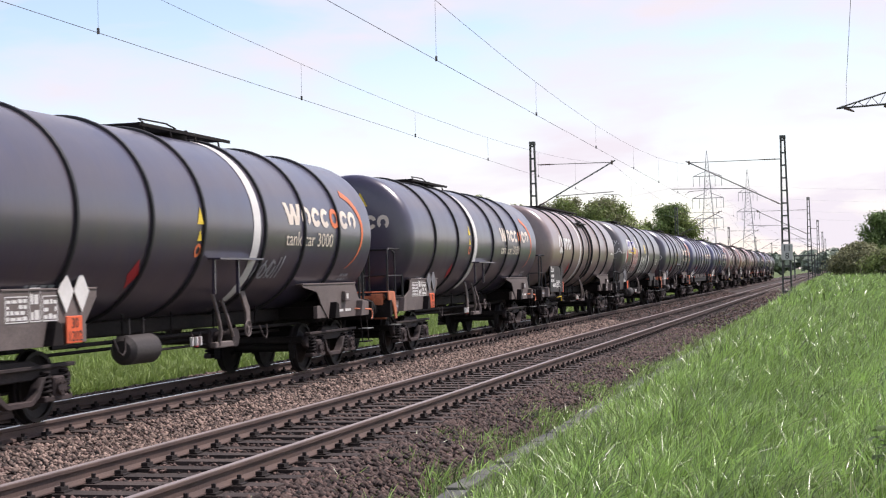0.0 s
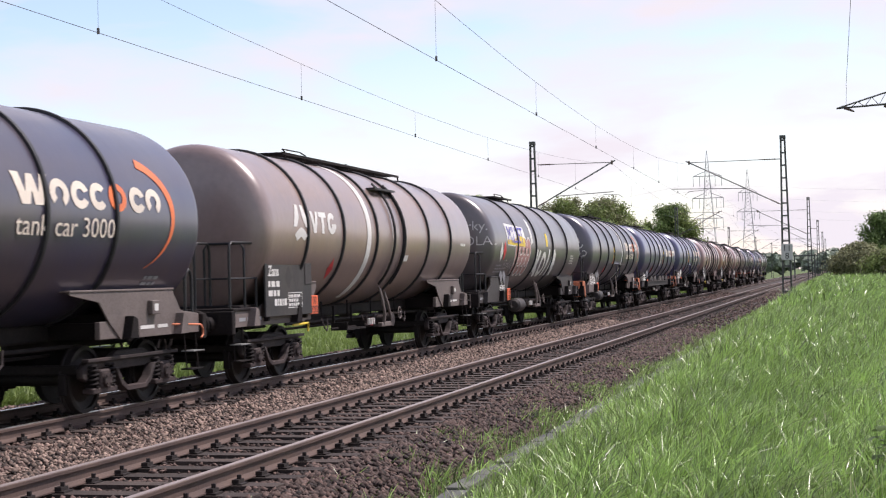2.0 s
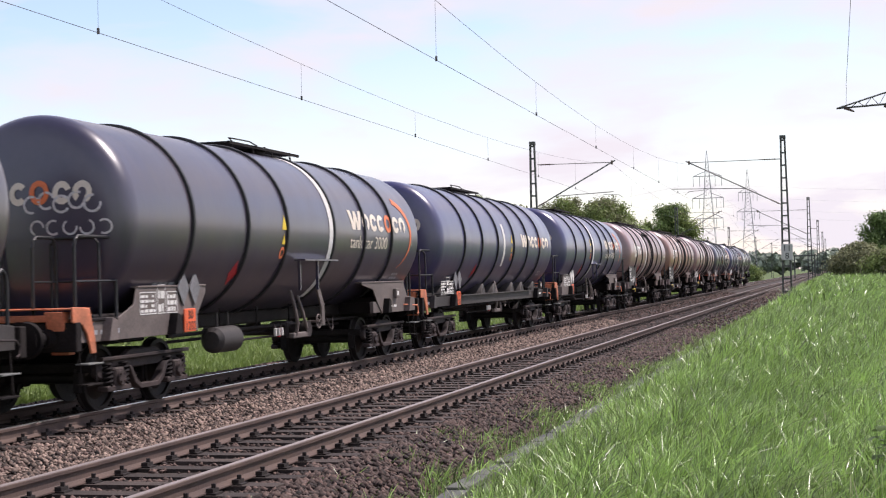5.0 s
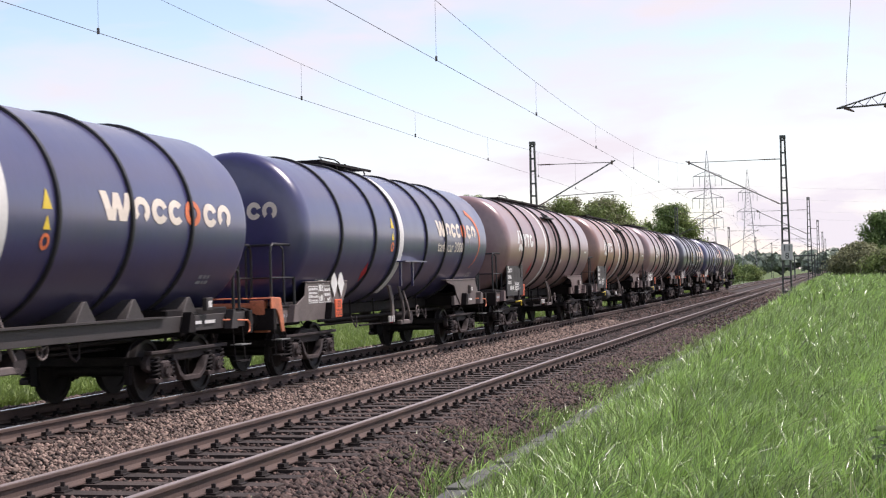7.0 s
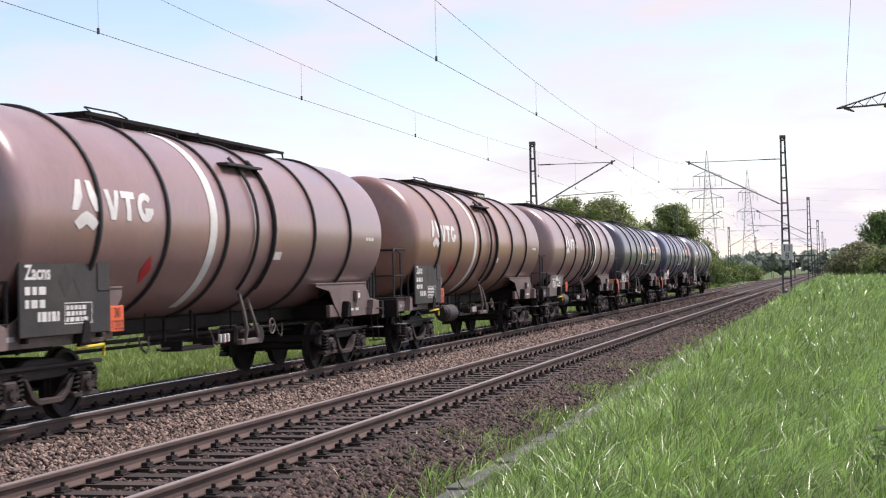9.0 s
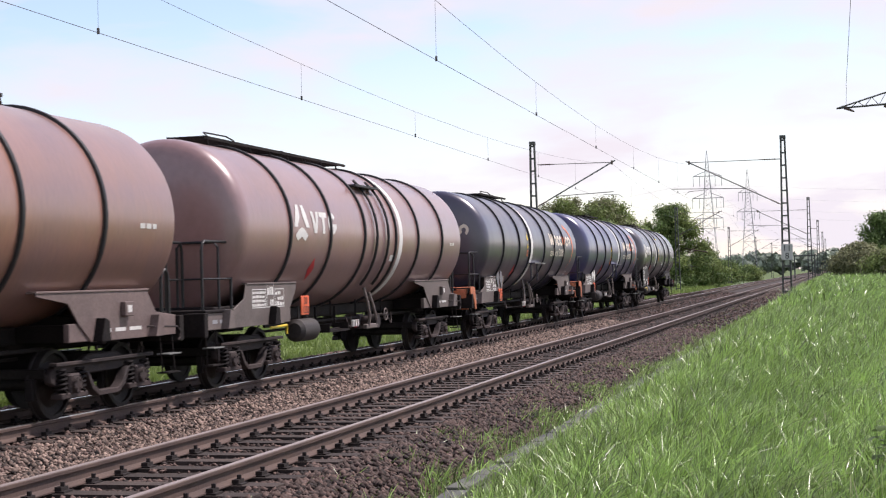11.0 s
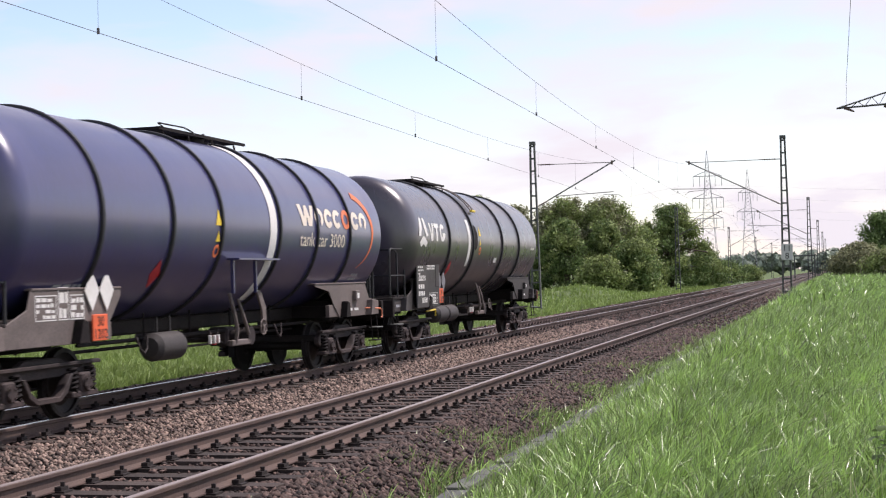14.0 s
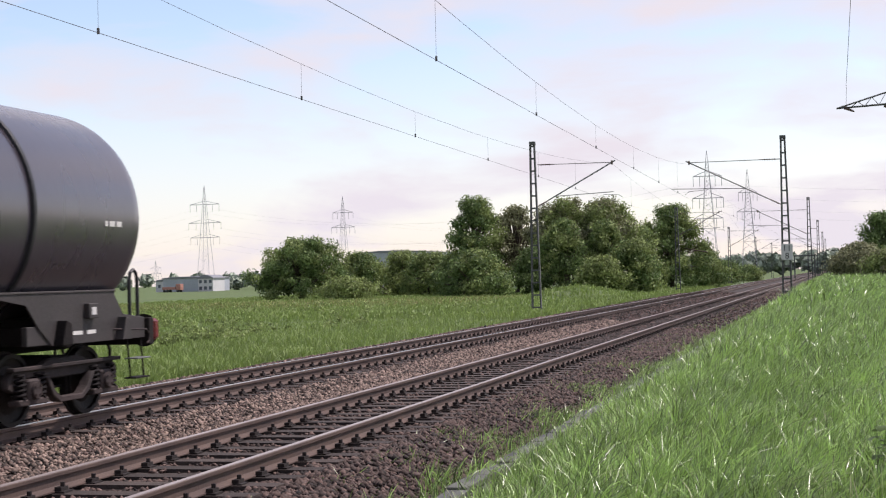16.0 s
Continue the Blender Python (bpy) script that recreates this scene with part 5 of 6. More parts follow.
# rear tank end of each wagon along the line at 15 s, last wagon first
TRAIN = [
    (32.2, brown(1, P_DARK, "anthracite tank wagon with white block mark at the train's tail", end=SOFT_END, ribs=[-4.15, -1.72, 1.72, 3.98], band=-2.12, band_arc=(-26, 22, 0.26), walk=(-3.5, -0.3), oval=-1.45,
                 tank_label="glossy anthracite tank barrel", sole=M_SOLEDARK, board_top=2.16, air_tank=-3.45, air_tanks=2, panel=None, mark_y=-6.65, mark_s=1.06, plate_y=-4.35, mark_wide=1.12, board_y=(-6.65, -4.7))),
    (15.6, blue(2, P_BLUE2, "blue tank wagon with orange arc and clean paint", ribs=BLUE_TURNED, band=0.75, walk=(-1.2, 2.3), haz_y=-1.62, haz_z=-0.02, mark_y=2.0, sole=M_SOLEBAR, air_tank=-2.4, diamond=M_WHITE)),
    (-1.35, blue(3, P_BLUEGREY, "sooty blue-grey tank wagon with orange arc")),
    (-18.45, brown(4, P_BROWN, "brown stained tank wagon with faded graffiti", board=False, sole=M_SOLEBAR, air_tank=-3.2, plate_y=-4.0, mark_y=-4.75, band=1.55, panel=-0.3, walk=(-6.2, 1.2), ribs=[-5.17, -3.07, -1.0, 1.16, 2.9, 5.0])),
    (-35.1, brown(6, P_RUST, "orange-brown stained tank wagon with black data board", air_tank=-2.8)),
    (-51.95, brown(5, P_BROWN, "brown stained tank wagon with black data board")),
    (-68.95, blue(7, P_BLUE2, "bright blue tank wagon with orange arc", diamond=M_WHITE)),
    (-85.8, blue(8, P_BLUE, "blue tank wagon on a full-length grey underframe", full_frame=True, swoosh=False, ribs=[-5.0, -3.1, -1.2, 0.9, 2.85, 4.75], band=-0.35, band_arc=(-26, 20, 0.22),
                 walk=(-2.0, 1.35), catwalk=False, haz_y=0.55, haz_z=0.04, mark_y=1.98, mark_z=-0.07, mark_wide=1.62, sole=M_SOLEDARK)),
    (-102.0, blue(9, P_BLUEGREY, "sooty blue-grey tank wagon with scrawled end", end_scrawl=True, ribs=BLUE_TURNED, band=0.95, walk=(-1.2, 2.3), haz_y=-1.62, haz_z=-0.02, mark_y=2.0, air_tank=-3.0)),
    (-119.1, brown(10, P_GREY, "dark grey tank wagon covered in graffiti", ribs=[-4.1, -1.3, 1.5, 4.15], band=None, dress=dress_grey, walk=(-2.2, 0.4), tank_label="dark grey tank barrel", sole=M_SOLEDARK,
                   air_tank=-1.9)),
    (-135.85, brown(12, P_GREYBR, "grey-brown stained tank wagon with black data board", sole=M_SOLEBAR)),
    (-152.75, blue(13, P_BLUEGREY, "sooty blue-grey tank wagon with orange arc and marked end", end_warn=True)),
    (-169.85, blue(14, P_BLUEGREY, "sooty dark blue tank wagon with orange arc", scrawl=True, ribs=BLUE_TURNED, band=0.70, walk=(-1.2, 2.3), haz_y=-1.62, haz_z=-0.02, mark_y=2.0, air_tank=-2.6, diamond=M_WHITE)),
]
WAGONS = []
for end_y, spec_ in TRAIN:
    WAGONS.append((tank_wagon(end_y - 6.82, spec_), end_y - 6.82))
for x_ in (-1.2, 1.2):
    part("tail_board", box(bmesh.new(), x_ - 0.09, x_ + 0.09, 7.50, 7.66, 0.94, 1.24, 0.04), M_LAMP, WAGONS[0][0], "dark red tail board")


def advance(t):
    """Metres that the train has come on since 15 s."""
    return 13.767 * (t - 15) + 0.0711 / 2 * (t - 15) ** 2


def motions():
    for w, c in WAGONS:
        walk(w, [(k / 2, pose(FAR_X, c - advance(k / 2), 0)) for k in range(33)])
    turn = [(k / 30, advance(k / 30) / 0.46) for k in range(0, 481)]
    poses = [(t, Matrix.Rotation(a, 4, "X")) for t, a in turn]
    for ob, w in WHEELS:
        at = Matrix.Translation((0, w, 0.46))
        walk(ob, [(t, at @ m) for t, m in poses])


# ---------------------------------------------------------------- meadow and verges
def blades(name, label, x, y, h, width, material, seed, lean=(0.30, 0.05)):
    """Arching grass blades that droop at the tip, five triangles each, joined."""
    rng = np.random.default_rng(seed)
    n = len(x)
    z = ground_z(x, y) - 0.02
    h = h * rng.uniform(0.5, 1.3, n)
    a = rng.uniform(0, 6.283, n)
    bend = rng.uniform(0.1, 1.0, n) ** 1.3 * h
    dx, dy = np.cos(a) * bend + lean[0] * h, np.sin(a) * bend + lean[1] * h
    b = np.arctan2(dy, dx) + 1.571 + rng.normal(0, 0.5, n)
    w = width * rng.uniform(0.5, 1.4, n)
    side = np.stack([np.cos(b) * w / 2, np.sin(b) * w / 2, rng.normal(0, 0.25, n) * w], -1)
    root, droop = np.stack([x, y, z], -1), rng.uniform(0.0, 0.5, n) * np.hypot(dx, dy)
    at = lambda t: root + np.stack([dx * t ** 1.9, dy * t ** 1.9, h * t - droop * t ** 3], -1)
    p1, p2, tip = at(0.42), at(0.75), at(1.0)
    v = np.stack([root - side, root + side, p1 - side, p1 + side, p2 - side * 0.7, p2 + side * 0.7, tip], 1).reshape(-1, 3)
    f = (np.array([[0, 1, 3], [0, 3, 2], [2, 3, 5], [2, 5, 4], [4, 5, 6]])[None] + 7 * np.arange(n)[:, None, None]).reshape(-1, 3)
    ob = new(name, array_mesh(name, v, f, material))
    return tagged(ob, label, "grass", kind="stuff")


def sward(x, y, h):
    """Blade heights: lower at the foot of the bank, uneven in patches."""
    patch = 0.80 + 0.40 * tuft_hash(np.round(x / 0.16), np.round(y / 0.2), 3.0) + 0.26 * np.sin(x * 2.3 + 1.4 * np.sin(y * 0.8)) * np.sin(y * 1.1 + 1.2 * np.sin(x * 1.3)) + 0.14 * np.sin(x * 6.1 + y * 2.2) * np.sin(y * 3.7 - x)
    return h * patch * np.interp(x, [-3.45, -3.15, -2.5], [0.36, 0.64, 1.0])


def tuft_hash(i, j, k):
    return np.modf(np.abs(np.sin(i * 12.9898 + j * 78.233 + k * 37.719) * 43758.5453))[0]


def meadow_points(n, y0, y1, seed, power=1.0, x_left=-3.38):
    rng = np.random.default_rng(seed)
    y = y0 + (y1 - y0) * rng.random(n) ** power
    x = x_left + rng.random(n) * (0.045 * y + 1.0 - x_left)
    clump = np.sin(x * 5.1 + 2 * np.sin(y * 1.9)) * np.sin(y * 4.3 + 1.7 * np.sin(x * 2.7))
    k = rng.random(n) < 0.62 + 0.38 * clump
    # thin out at the foot of the bank
    k &= rng.random(n) < np.clip((x + 3.42) / 0.32, 0.15, 1)
    x, y = x[k], y[k]
    # drawn together into tufts
    g = 0.13 + 0.004 * y0
    cx, cy = np.floor(x / g), np.floor(y / g)
    jx, jy = tuft_hash(cx, cy, 1.0), tuft_hash(cx, cy, 2.0)
    return x + 0.5 * ((cx + jx) * g - x), y + 0.5 * ((cy + jy) * g - y)


for label_, pts_, h_, w_, seed_ in (
        ("tall bright green meadow grass beside the line", meadow_points(230000, 6.2, 21, 11), 0.35, 0.0072, 21),
        ("tall bright green meadow grass", meadow_points(150000, 20, 52, 12, 1.2), 0.38, 0.0115, 22),
        ("tall bright green meadow grass farther along the bank", meadow_points(80000, 50, 240, 13, 1.7), 0.46, 0.028, 23)):
    blades("meadow_grass", label_, *pts_, sward(*pts_, h_), w_, M_BLADE, seed_)
rng_ = np.random.default_rng(15)
blades("meadow_grass", "tall green meadow grass round the viewpoint", rng_.uniform(-3.3, 6, 16000), rng_.uniform(-7, 6.3, 16000), 0.34, 0.012, M_BLADE, 25)
# Dry stalks, plus pale blades in place of white highlights on the grass.
blades("dry_stalks", "pale dry seed stalks in the meadow", *meadow_points(16000, 6.2, 45, 14, 1.2), 0.36, 0.006, M_DRY_GLINT, 24, (0.3, 0.1))


def verge_points(n, seed):
    rng = np.random.default_rng(seed)
    y = 21 + 190 * rng.random(n) ** 1.55
    lo = np.maximum(-0.66 * y - 2, -75)
    x = -14.15 + (lo + 14.15) * rng.random(n) ** 1.1
    k = x < -14.0
    return x[k], y[k]


vx, vy = verge_points(150000, 31)
near_, strip_ = vy < 70, vx > -19.5
blades("verge_grass", "fresh green grass along the far track", vx[near_ & strip_], vy[near_ & strip_], 0.30, 0.022, M_BLADE_FAR, 32, (0.1, 0))
blades("verge_grass", "rough green grass beyond the far track", vx[near_ & ~strip_], vy[near_ & ~strip_], 0.20, 0.026, M_BLADE_FAR, 34, (0.1, 0))
blades("verge_grass", "rough green grass and weeds in the far field", vx[~near_], vy[~near_], 0.34, 0.07, M_BLADE_FAR, 33, (0.1, 0))


def field_weeds():
    """Low leafy weeds in uneven rows, and a strip of dry stalks at the field's far edge."""
    rng = np.random.default_rng(36)
    y = 34 + 85 * rng.random(2600) ** 1.2
    x = -20 - rng.random(2600) * (0.52 * y - 8)
    k = np.sin(x * 0.55 + y * 0.09) * np.sin(y * 0.23 + 1.3 * np.sin(x * 0.3)) + 0.35 * rng.normal(0, 1, 2600) > 0.25
    x, y = x[k], y[k]
    r = rng.uniform(0.10, 0.30, len(x))
    cl = np.stack([x, y, ground_z(x, y) + r * 0.6, r], -1)
    v, f = leaf_cloud(rng, [tuple(c) for c in cl], 26000, 0.075)
    tagged(new("field_weeds", array_mesh("field_weeds", v, f, M_LEAF)), "low dark green leafy weeds scattered over the field", "weeds", kind="stuff")
    y2 = rng.uniform(96, 132, 15000)
    x2 = -26 - rng.random(15000) * 46
    blades("dry_field_grass", "pale dry grass strip across the field", x2, y2, 0.34, 0.05, M_DRY_FIELD, 37, (0.1, 0))


def tufts():
    """Grass tufts in the ballast shoulder and along the cable trough."""
    rng = np.random.default_rng(41)
    xs, ys = [], []
    for cx, cy, r, n in ((-4.75, 13.4, 0.22, 90), (-4.70, 15.2, 0.35, 150), (-4.65, 17.3, 0.4, 180), (-4.2, 17.5, 0.45, 200), (-4.0, 14.4, 0.3, 120), (-4.15, 20.5, 0.5, 240), (-4.6, 25, 0.4, 120),
                         (-4.1, 25, 0.5, 260), (-4.75, 30, 0.6, 160), (-4.1, 31, 0.7, 300), (-3.95, 12.0, 0.25, 120), (-5.0, 11.3, 0.2, 60), (-4.5, 39, 1.2, 260), (-4.0, 44, 1.5, 300), (-4.5, 52, 1.5, 240), (-4.9, 60, 2, 200)):
        xs.append(cx + rng.normal(0, r * 0.45, n)), ys.append(cy + rng.normal(0, r, n))
    n = 5200                                  # broken band beside the near rail
    yb = 17 + 65 * rng.random(n) ** 1.3
    xb = -4.72 + rng.normal(0, 0.13, n) - 0.003 * yb
    k = np.sin(yb * 0.9) + np.sin(yb * 2.3 + 1) + 0.5 * rng.normal(0, 1, n) > 0.15
    xs.append(xb[k]), ys.append(yb[k])
    for y in np.arange(9, 95, 0.25):
        n = rng.integers(3, 26)
        xs.append(rng.uniform(-3.92, -3.42, n)), ys.append(y + rng.uniform(0, 0.3, n))
    x, y = np.concatenate(xs), np.concatenate(ys)
    blades("verge_tufts", "green grass tufts in the ballast edge", x, y, 0.26, 0.010, M_BLADE, 42)


tufts()


def weed(x, y, h, seed):
    """A leafy weed in the meadow: stem with alternate lobed leaves."""
    rng = random.Random(seed)
    w = thing("weed", "leafy green thistle-like weed in the meadow", "weed", "weeds", at=pose(x, y, float(ground_z(x, y))))
    bm = bmesh.new()
    tube(bm, [(0, 0, 0), (0.02, 0.01, h * 0.5), (0.05, 0.0, h)], 0.006, 5)
    part("stem", bm, M_BLADE, w)
    for k in range(16):
        bm = bmesh.new()
        z, a, l = h * (0.15 + 0.85 * k / 16), k * 2.4 + rng.uniform(-0.3, 0.3), rng.uniform(0.12, 0.22) * (1.2 - 0.5 * k / 16)
        d, s = Vector((math.cos(a), math.sin(a), 0.25)), Vector((-math.sin(a), math.cos(a), 0))
        base = Vector((0.03, 0, z))
        o = []
        for t, wd in ((0, 0.01), (0.25, 0.05), (0.35, 0.03), (0.55, 0.055), (0.65, 0.03), (0.82, 0.035), (1, 0.0)):
            o.append((base + d * l * t - Vector((0, 0, 0.06 * t * t)), wd))
        left = [bm.verts.new(p + s * wd) for p, wd in o]
        right = [bm.verts.new(p - s * wd - Vector((0, 0, 0.002))) for p, wd in o]
        for i in range(len(o) - 1):
            bm.faces.new((left[i], right[i], right[i + 1], left[i + 1]))
        part("leaf", bm, M_LEAF_DARK, w)


weed(0.26, 11.0, 0.50, 1)


# ---------------------------------------------------------------- trees and bushes
def leaf_cloud(rng, clumps, n, size):
    """Leaf quads over the skins of many clumps."""
    c = np.array([q[:3] for q in clumps])
    r = np.array([q[3] for q in clumps])
    pick = rng.choice(len(clumps), n, p=r ** 2 / (r ** 2).sum())
    d = rng.normal(0, 1, (n, 3))
    d /= np.linalg.norm(d, axis=1)[:, None]
    rad = r[pick] * rng.uniform(0.25, 1.3, n)
    pos = c[pick] + d * rad[:, None] * np.array([1, 1, 0.85])
    nrm = d + rng.normal(0, 0.55, (n, 3))
    nrm /= np.linalg.norm(nrm, axis=1)[:, None]
    t = np.cross(nrm, rng.normal(0, 1, (n, 3)))
    t /= np.linalg.norm(t, axis=1)[:, None]
    b = np.cross(nrm, t)
    s = size * rng.uniform(0.45, 1.4, n)[:, None]
    v = np.stack([pos - t * s, pos + b * s * 0.55, pos + t * s, pos - b * s * 0.55], 1).reshape(-1, 3)
    return v, np.arange(4 * n).reshape(n, 4)


field_weeds()


def tree(name, label, x, y, top, half, mats, seed, trunk=0.3, low=0.25, airy=0.0, leaves=9000, size=0.135, category="tree", shape=1.0):
    """Tapered trunk, limbs to the clumps, and a crown of small leaves in two tones."""
    rng = np.random.default_rng(seed)
    z0 = float(ground_z(x, y)) - 0.1
    t = thing(name, label, category, "trees and bushes", at=pose(x, y, z0))
    h = top - z0
    half = half * (1.22 if category == "tree" else 1.1)
    clumps = []
    k = int(50 + 22 * half)
    for i in range(k):
        f = rng.random() ** 0.8
        z = h * (low + (0.95 - low) * f)
        env = half * (1 - 0.75 * max(0, (f - 0.35) / 0.65) ** 1.6 * shape) * (0.75 + 0.25 * min(1, f / 0.25))
        a, rr = rng.uniform(0, 6.283), math.sqrt(rng.random()) * env * rng.uniform(0.8, 1.15)
        cr = rng.uniform(0.16, 0.46) * min(half, 2.8) * (0.6 if airy and f > 0.5 else 0.85)
        clumps.append((rr * math.cos(a), rr * math.sin(a), min(z, h - cr * 0.8), cr))
    bm = bmesh.new()
    lean = (rng.uniform(-0.3, 0.3), rng.uniform(-0.3, 0.3))
    fork = (lean[0] * 0.5, lean[1] * 0.5, h * 0.45)
    rod(bm, (0, 0, -0.2), fork, trunk * half * 0.22, trunk * half * 0.13, 9)
    rod(bm, fork, (lean[0], lean[1], h * 0.85), trunk * half * 0.13, 0.03, 7)
    part("trunk", bm, M_BARK, t)
    bm = bmesh.new()
    for q in clumps[::2]:
        s = Vector(fork) * rng.uniform(0.5, 1.3)
        tube(bm, [s, s.lerp(Vector(q[:3]), 0.5) + Vector((0, 0, -0.15)), q[:3]], 0.035 * half ** 0.5, 5)
    part("branchwork", bm, M_BARK, t)
    n = int(2.3 * leaves * (1 - 0.45 * airy))
    for m, share, cl in ((mats[0], 0.6, clumps[::2]), (mats[1], 0.4, clumps[1::2])):
        v, f = leaf_cloud(rng, cl, int(n * share), size)
        ob = part("crown", array_mesh("crown", v, f, m), None, t)
    return t


G, DK, PL = M_LEAF, M_LEAF_DARK, M_LEAF_PALE
tree("bush", "dense rounded dark green bush in the field", -56.3, 150, 6.5, 4.9, (DK, G), 1, 0.2, 0.05, leaves=15000, category="bush", shape=0.8)
tree("bush", "green hedge bush behind the field", -52.6, 160, 4.9, 3.0, (G, DK), 2, 0.2, 0.02, leaves=6500, category="bush")
tree("bush", "green hedge bush behind the field", -49.3, 165, 5.0, 3.0, (G, G), 3, 0.2, 0.02, leaves=6500, category="bush")
tree("bush", "mid green hedge bush", -44.7, 160, 4.7, 3.0, (G, DK), 4, 0.2, 0.02, leaves=6500, category="bush")
tree("bush", "mid green hedge bush", -40.2, 155, 4.5, 2.6, (DK, G), 5, 0.2, 0.02, leaves=6500, category="bush")
tree("bush", "low arching bramble bush", -47.5, 140, 2.0, 2.6, (G, G), 25, 0.15, 0.02, leaves=4000, category="bush")
tree("bush", "broad dark bush at the field's edge", -34.3, 140, 4.4, 3.2, (DK, G), 6, 0.2, 0.02, leaves=9000, category="bush")
tree("tree", "tall ivy-grown tree with ragged top", -37.2, 152, 10.3, 2.7, (DK, G), 7, 0.35, 0.12, leaves=9500)
tree("tree", "airy grey-green tree with thin foliage", -33.6, 156, 9.6, 3.4, (PL, PL), 8, 0.3, 0.25, airy=0.7, leaves=10000)
tree("tree", "broad tree with grey-green crown", -27.4, 152, 9.9, 3.4, (PL, G), 9, 0.35, 0.3, leaves=11000)
tree("tree", "broad tree with mixed green crown", -23.3, 152, 9.7, 3.2, (G, PL), 10, 0.35, 0.3, leaves=11000)
tree("tree", "ivy-covered dark green tree", -26.0, 143, 7.2, 2.1, (DK, G), 11, 0.4, 0.04, leaves=9000)
tree("tree", "ivy-covered dark green tree", -22.2, 146, 7.0, 1.9, (DK, G), 12, 0.4, 0.04, leaves=8000)
tree("bush", "dark shrub under the trees", -29.7, 147, 4.6, 2.1, (DK, DK), 13, 0.2, 0.02, leaves=6000, category="bush")
tree("bush", "mid green shrub under the trees", -18.9, 142, 4.9, 2.4, (G, DK), 14, 0.2, 0.02, leaves=7000, category="bush")
tree("bush", "mid green shrub under the trees", -21.4, 138, 3.3, 2.2, (G, G), 15, 0.2, 0.02, leaves=6000, category="bush")
tree("tree", "rounded mid green tree beside the mast", -18.6, 172, 9.6, 4.0, (G, DK), 16, 0.3, 0.08, leaves=15000, shape=1.1)
tree("tree", "mid green tree beside the mast", -21.8, 166, 7.0, 2.4, (G, DK), 17, 0.3, 0.05, leaves=8000)
tree("bush", "low green bush beside the line", -15.9, 185, 4.6, 2.4, (G, DK), 18, 0.2, 0.02, leaves=6000, category="bush")
tree("bush", "small far bush beside the line", -16.9, 230, 3.2, 2.8, (DK, G), 19, 0.2, 0.02, leaves=5000, category="bush")
tree("bush", "small far bush beside the line", -15.5, 270, 2.6, 2.4, (G, DK), 20, 0.2, 0.02, leaves=4000, category="bush")
tree("tree", "brownish green bushy tree behind the meadow", 2.2, 150, 4.0, 2.4, (PL, PL), 21, 0.3, 0.05, leaves=8000)
tree("tree", "dark pine-like tree behind the meadow", 5.0, 170, 7.8, 2.3, (DK, DK), 22, 0.4, 0.2, leaves=7000)
tree("bush", "green bush behind the meadow", 4.9, 142, 3.2, 2.6, (PL, G), 23, 0.2, 0.02, leaves=7000, category="bush")
tree("bush", "green bush behind the meadow", 6.6, 150, 4.2, 2.8, (DK, G), 24, 0.2, 0.02, leaves=7000, category="bush")


def far_woods(name, label, x0, x1, y, top, seed, n=9000):
    rng = np.random.default_rng(seed)
    cl = []
    for k in range(60):
        x = x0 + (x1 - x0) * (k + rng.random()) / 60
        cl.append((x, y + rng.uniform(-8, 8), rng.uniform(0.3, 0.72) * top, rng.uniform(0.25, 0.42) * top))
    v, f = leaf_cloud(rng, cl, n, 0.12 * top + 0.25)
    v[:, 2] = np.maximum(v[:, 2], -0.4)
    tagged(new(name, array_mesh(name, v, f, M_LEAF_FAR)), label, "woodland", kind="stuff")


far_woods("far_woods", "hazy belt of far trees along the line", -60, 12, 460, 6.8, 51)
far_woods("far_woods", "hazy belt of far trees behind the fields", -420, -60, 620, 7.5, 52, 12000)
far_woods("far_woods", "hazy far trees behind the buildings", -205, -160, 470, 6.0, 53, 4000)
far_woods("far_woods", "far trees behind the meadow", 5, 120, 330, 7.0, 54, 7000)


# ---------------------------------------------------------------- distance
def pylon(x, y, top, arms, half_base, label):
    """Lattice power pylon: four tapering legs, bracing, cross-arms with insulators."""
    p = thing("power_pylon", label, "pylon", "power pylons", at=pose(x, y, -0.5))
    wid = lambda z: max(0.25, half_base * (1 - z / (top * 0.93)) + 0.25)
    for sx in (-1, 1):
        for sy in (-1, 1):
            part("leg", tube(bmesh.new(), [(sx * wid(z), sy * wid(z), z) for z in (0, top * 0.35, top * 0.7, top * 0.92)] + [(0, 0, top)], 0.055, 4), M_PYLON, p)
    bm = bmesh.new()
    z = 0.0
    s = 1
    while z < top * 0.88:
        z2 = z + max(1.0, wid(z) * 1.3)
        for sy in (-1, 1):
            tube(bm, [(-s * wid(z), sy * wid(z), z), (s * wid(z2), sy * wid(z2), z2)], 0.022, 4)
            tube(bm, [(s * wid(z), sy * wid(z), z), (-s * wid(z2), sy * wid(z2), z2)], 0.022, 4)
        z, s = z2, -s
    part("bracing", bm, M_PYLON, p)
    for za, ha in arms:
        bm = bmesh.new()
        tube(bm, [(-ha, 0, za), (ha, 0, za)], 0.09, 4)
        for sx in (-1, 1):
            tube(bm, [(sx * wid(za), 0, za + 1.1), (sx * ha, 0, za)], 0.08, 4)
        arm = part("cross_arm", bm, M_PYLON, p)
        for xx in (-ha, -ha * 0.55, ha * 0.55, ha):
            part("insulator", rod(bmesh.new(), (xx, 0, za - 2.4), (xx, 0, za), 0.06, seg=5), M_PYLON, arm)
    return p


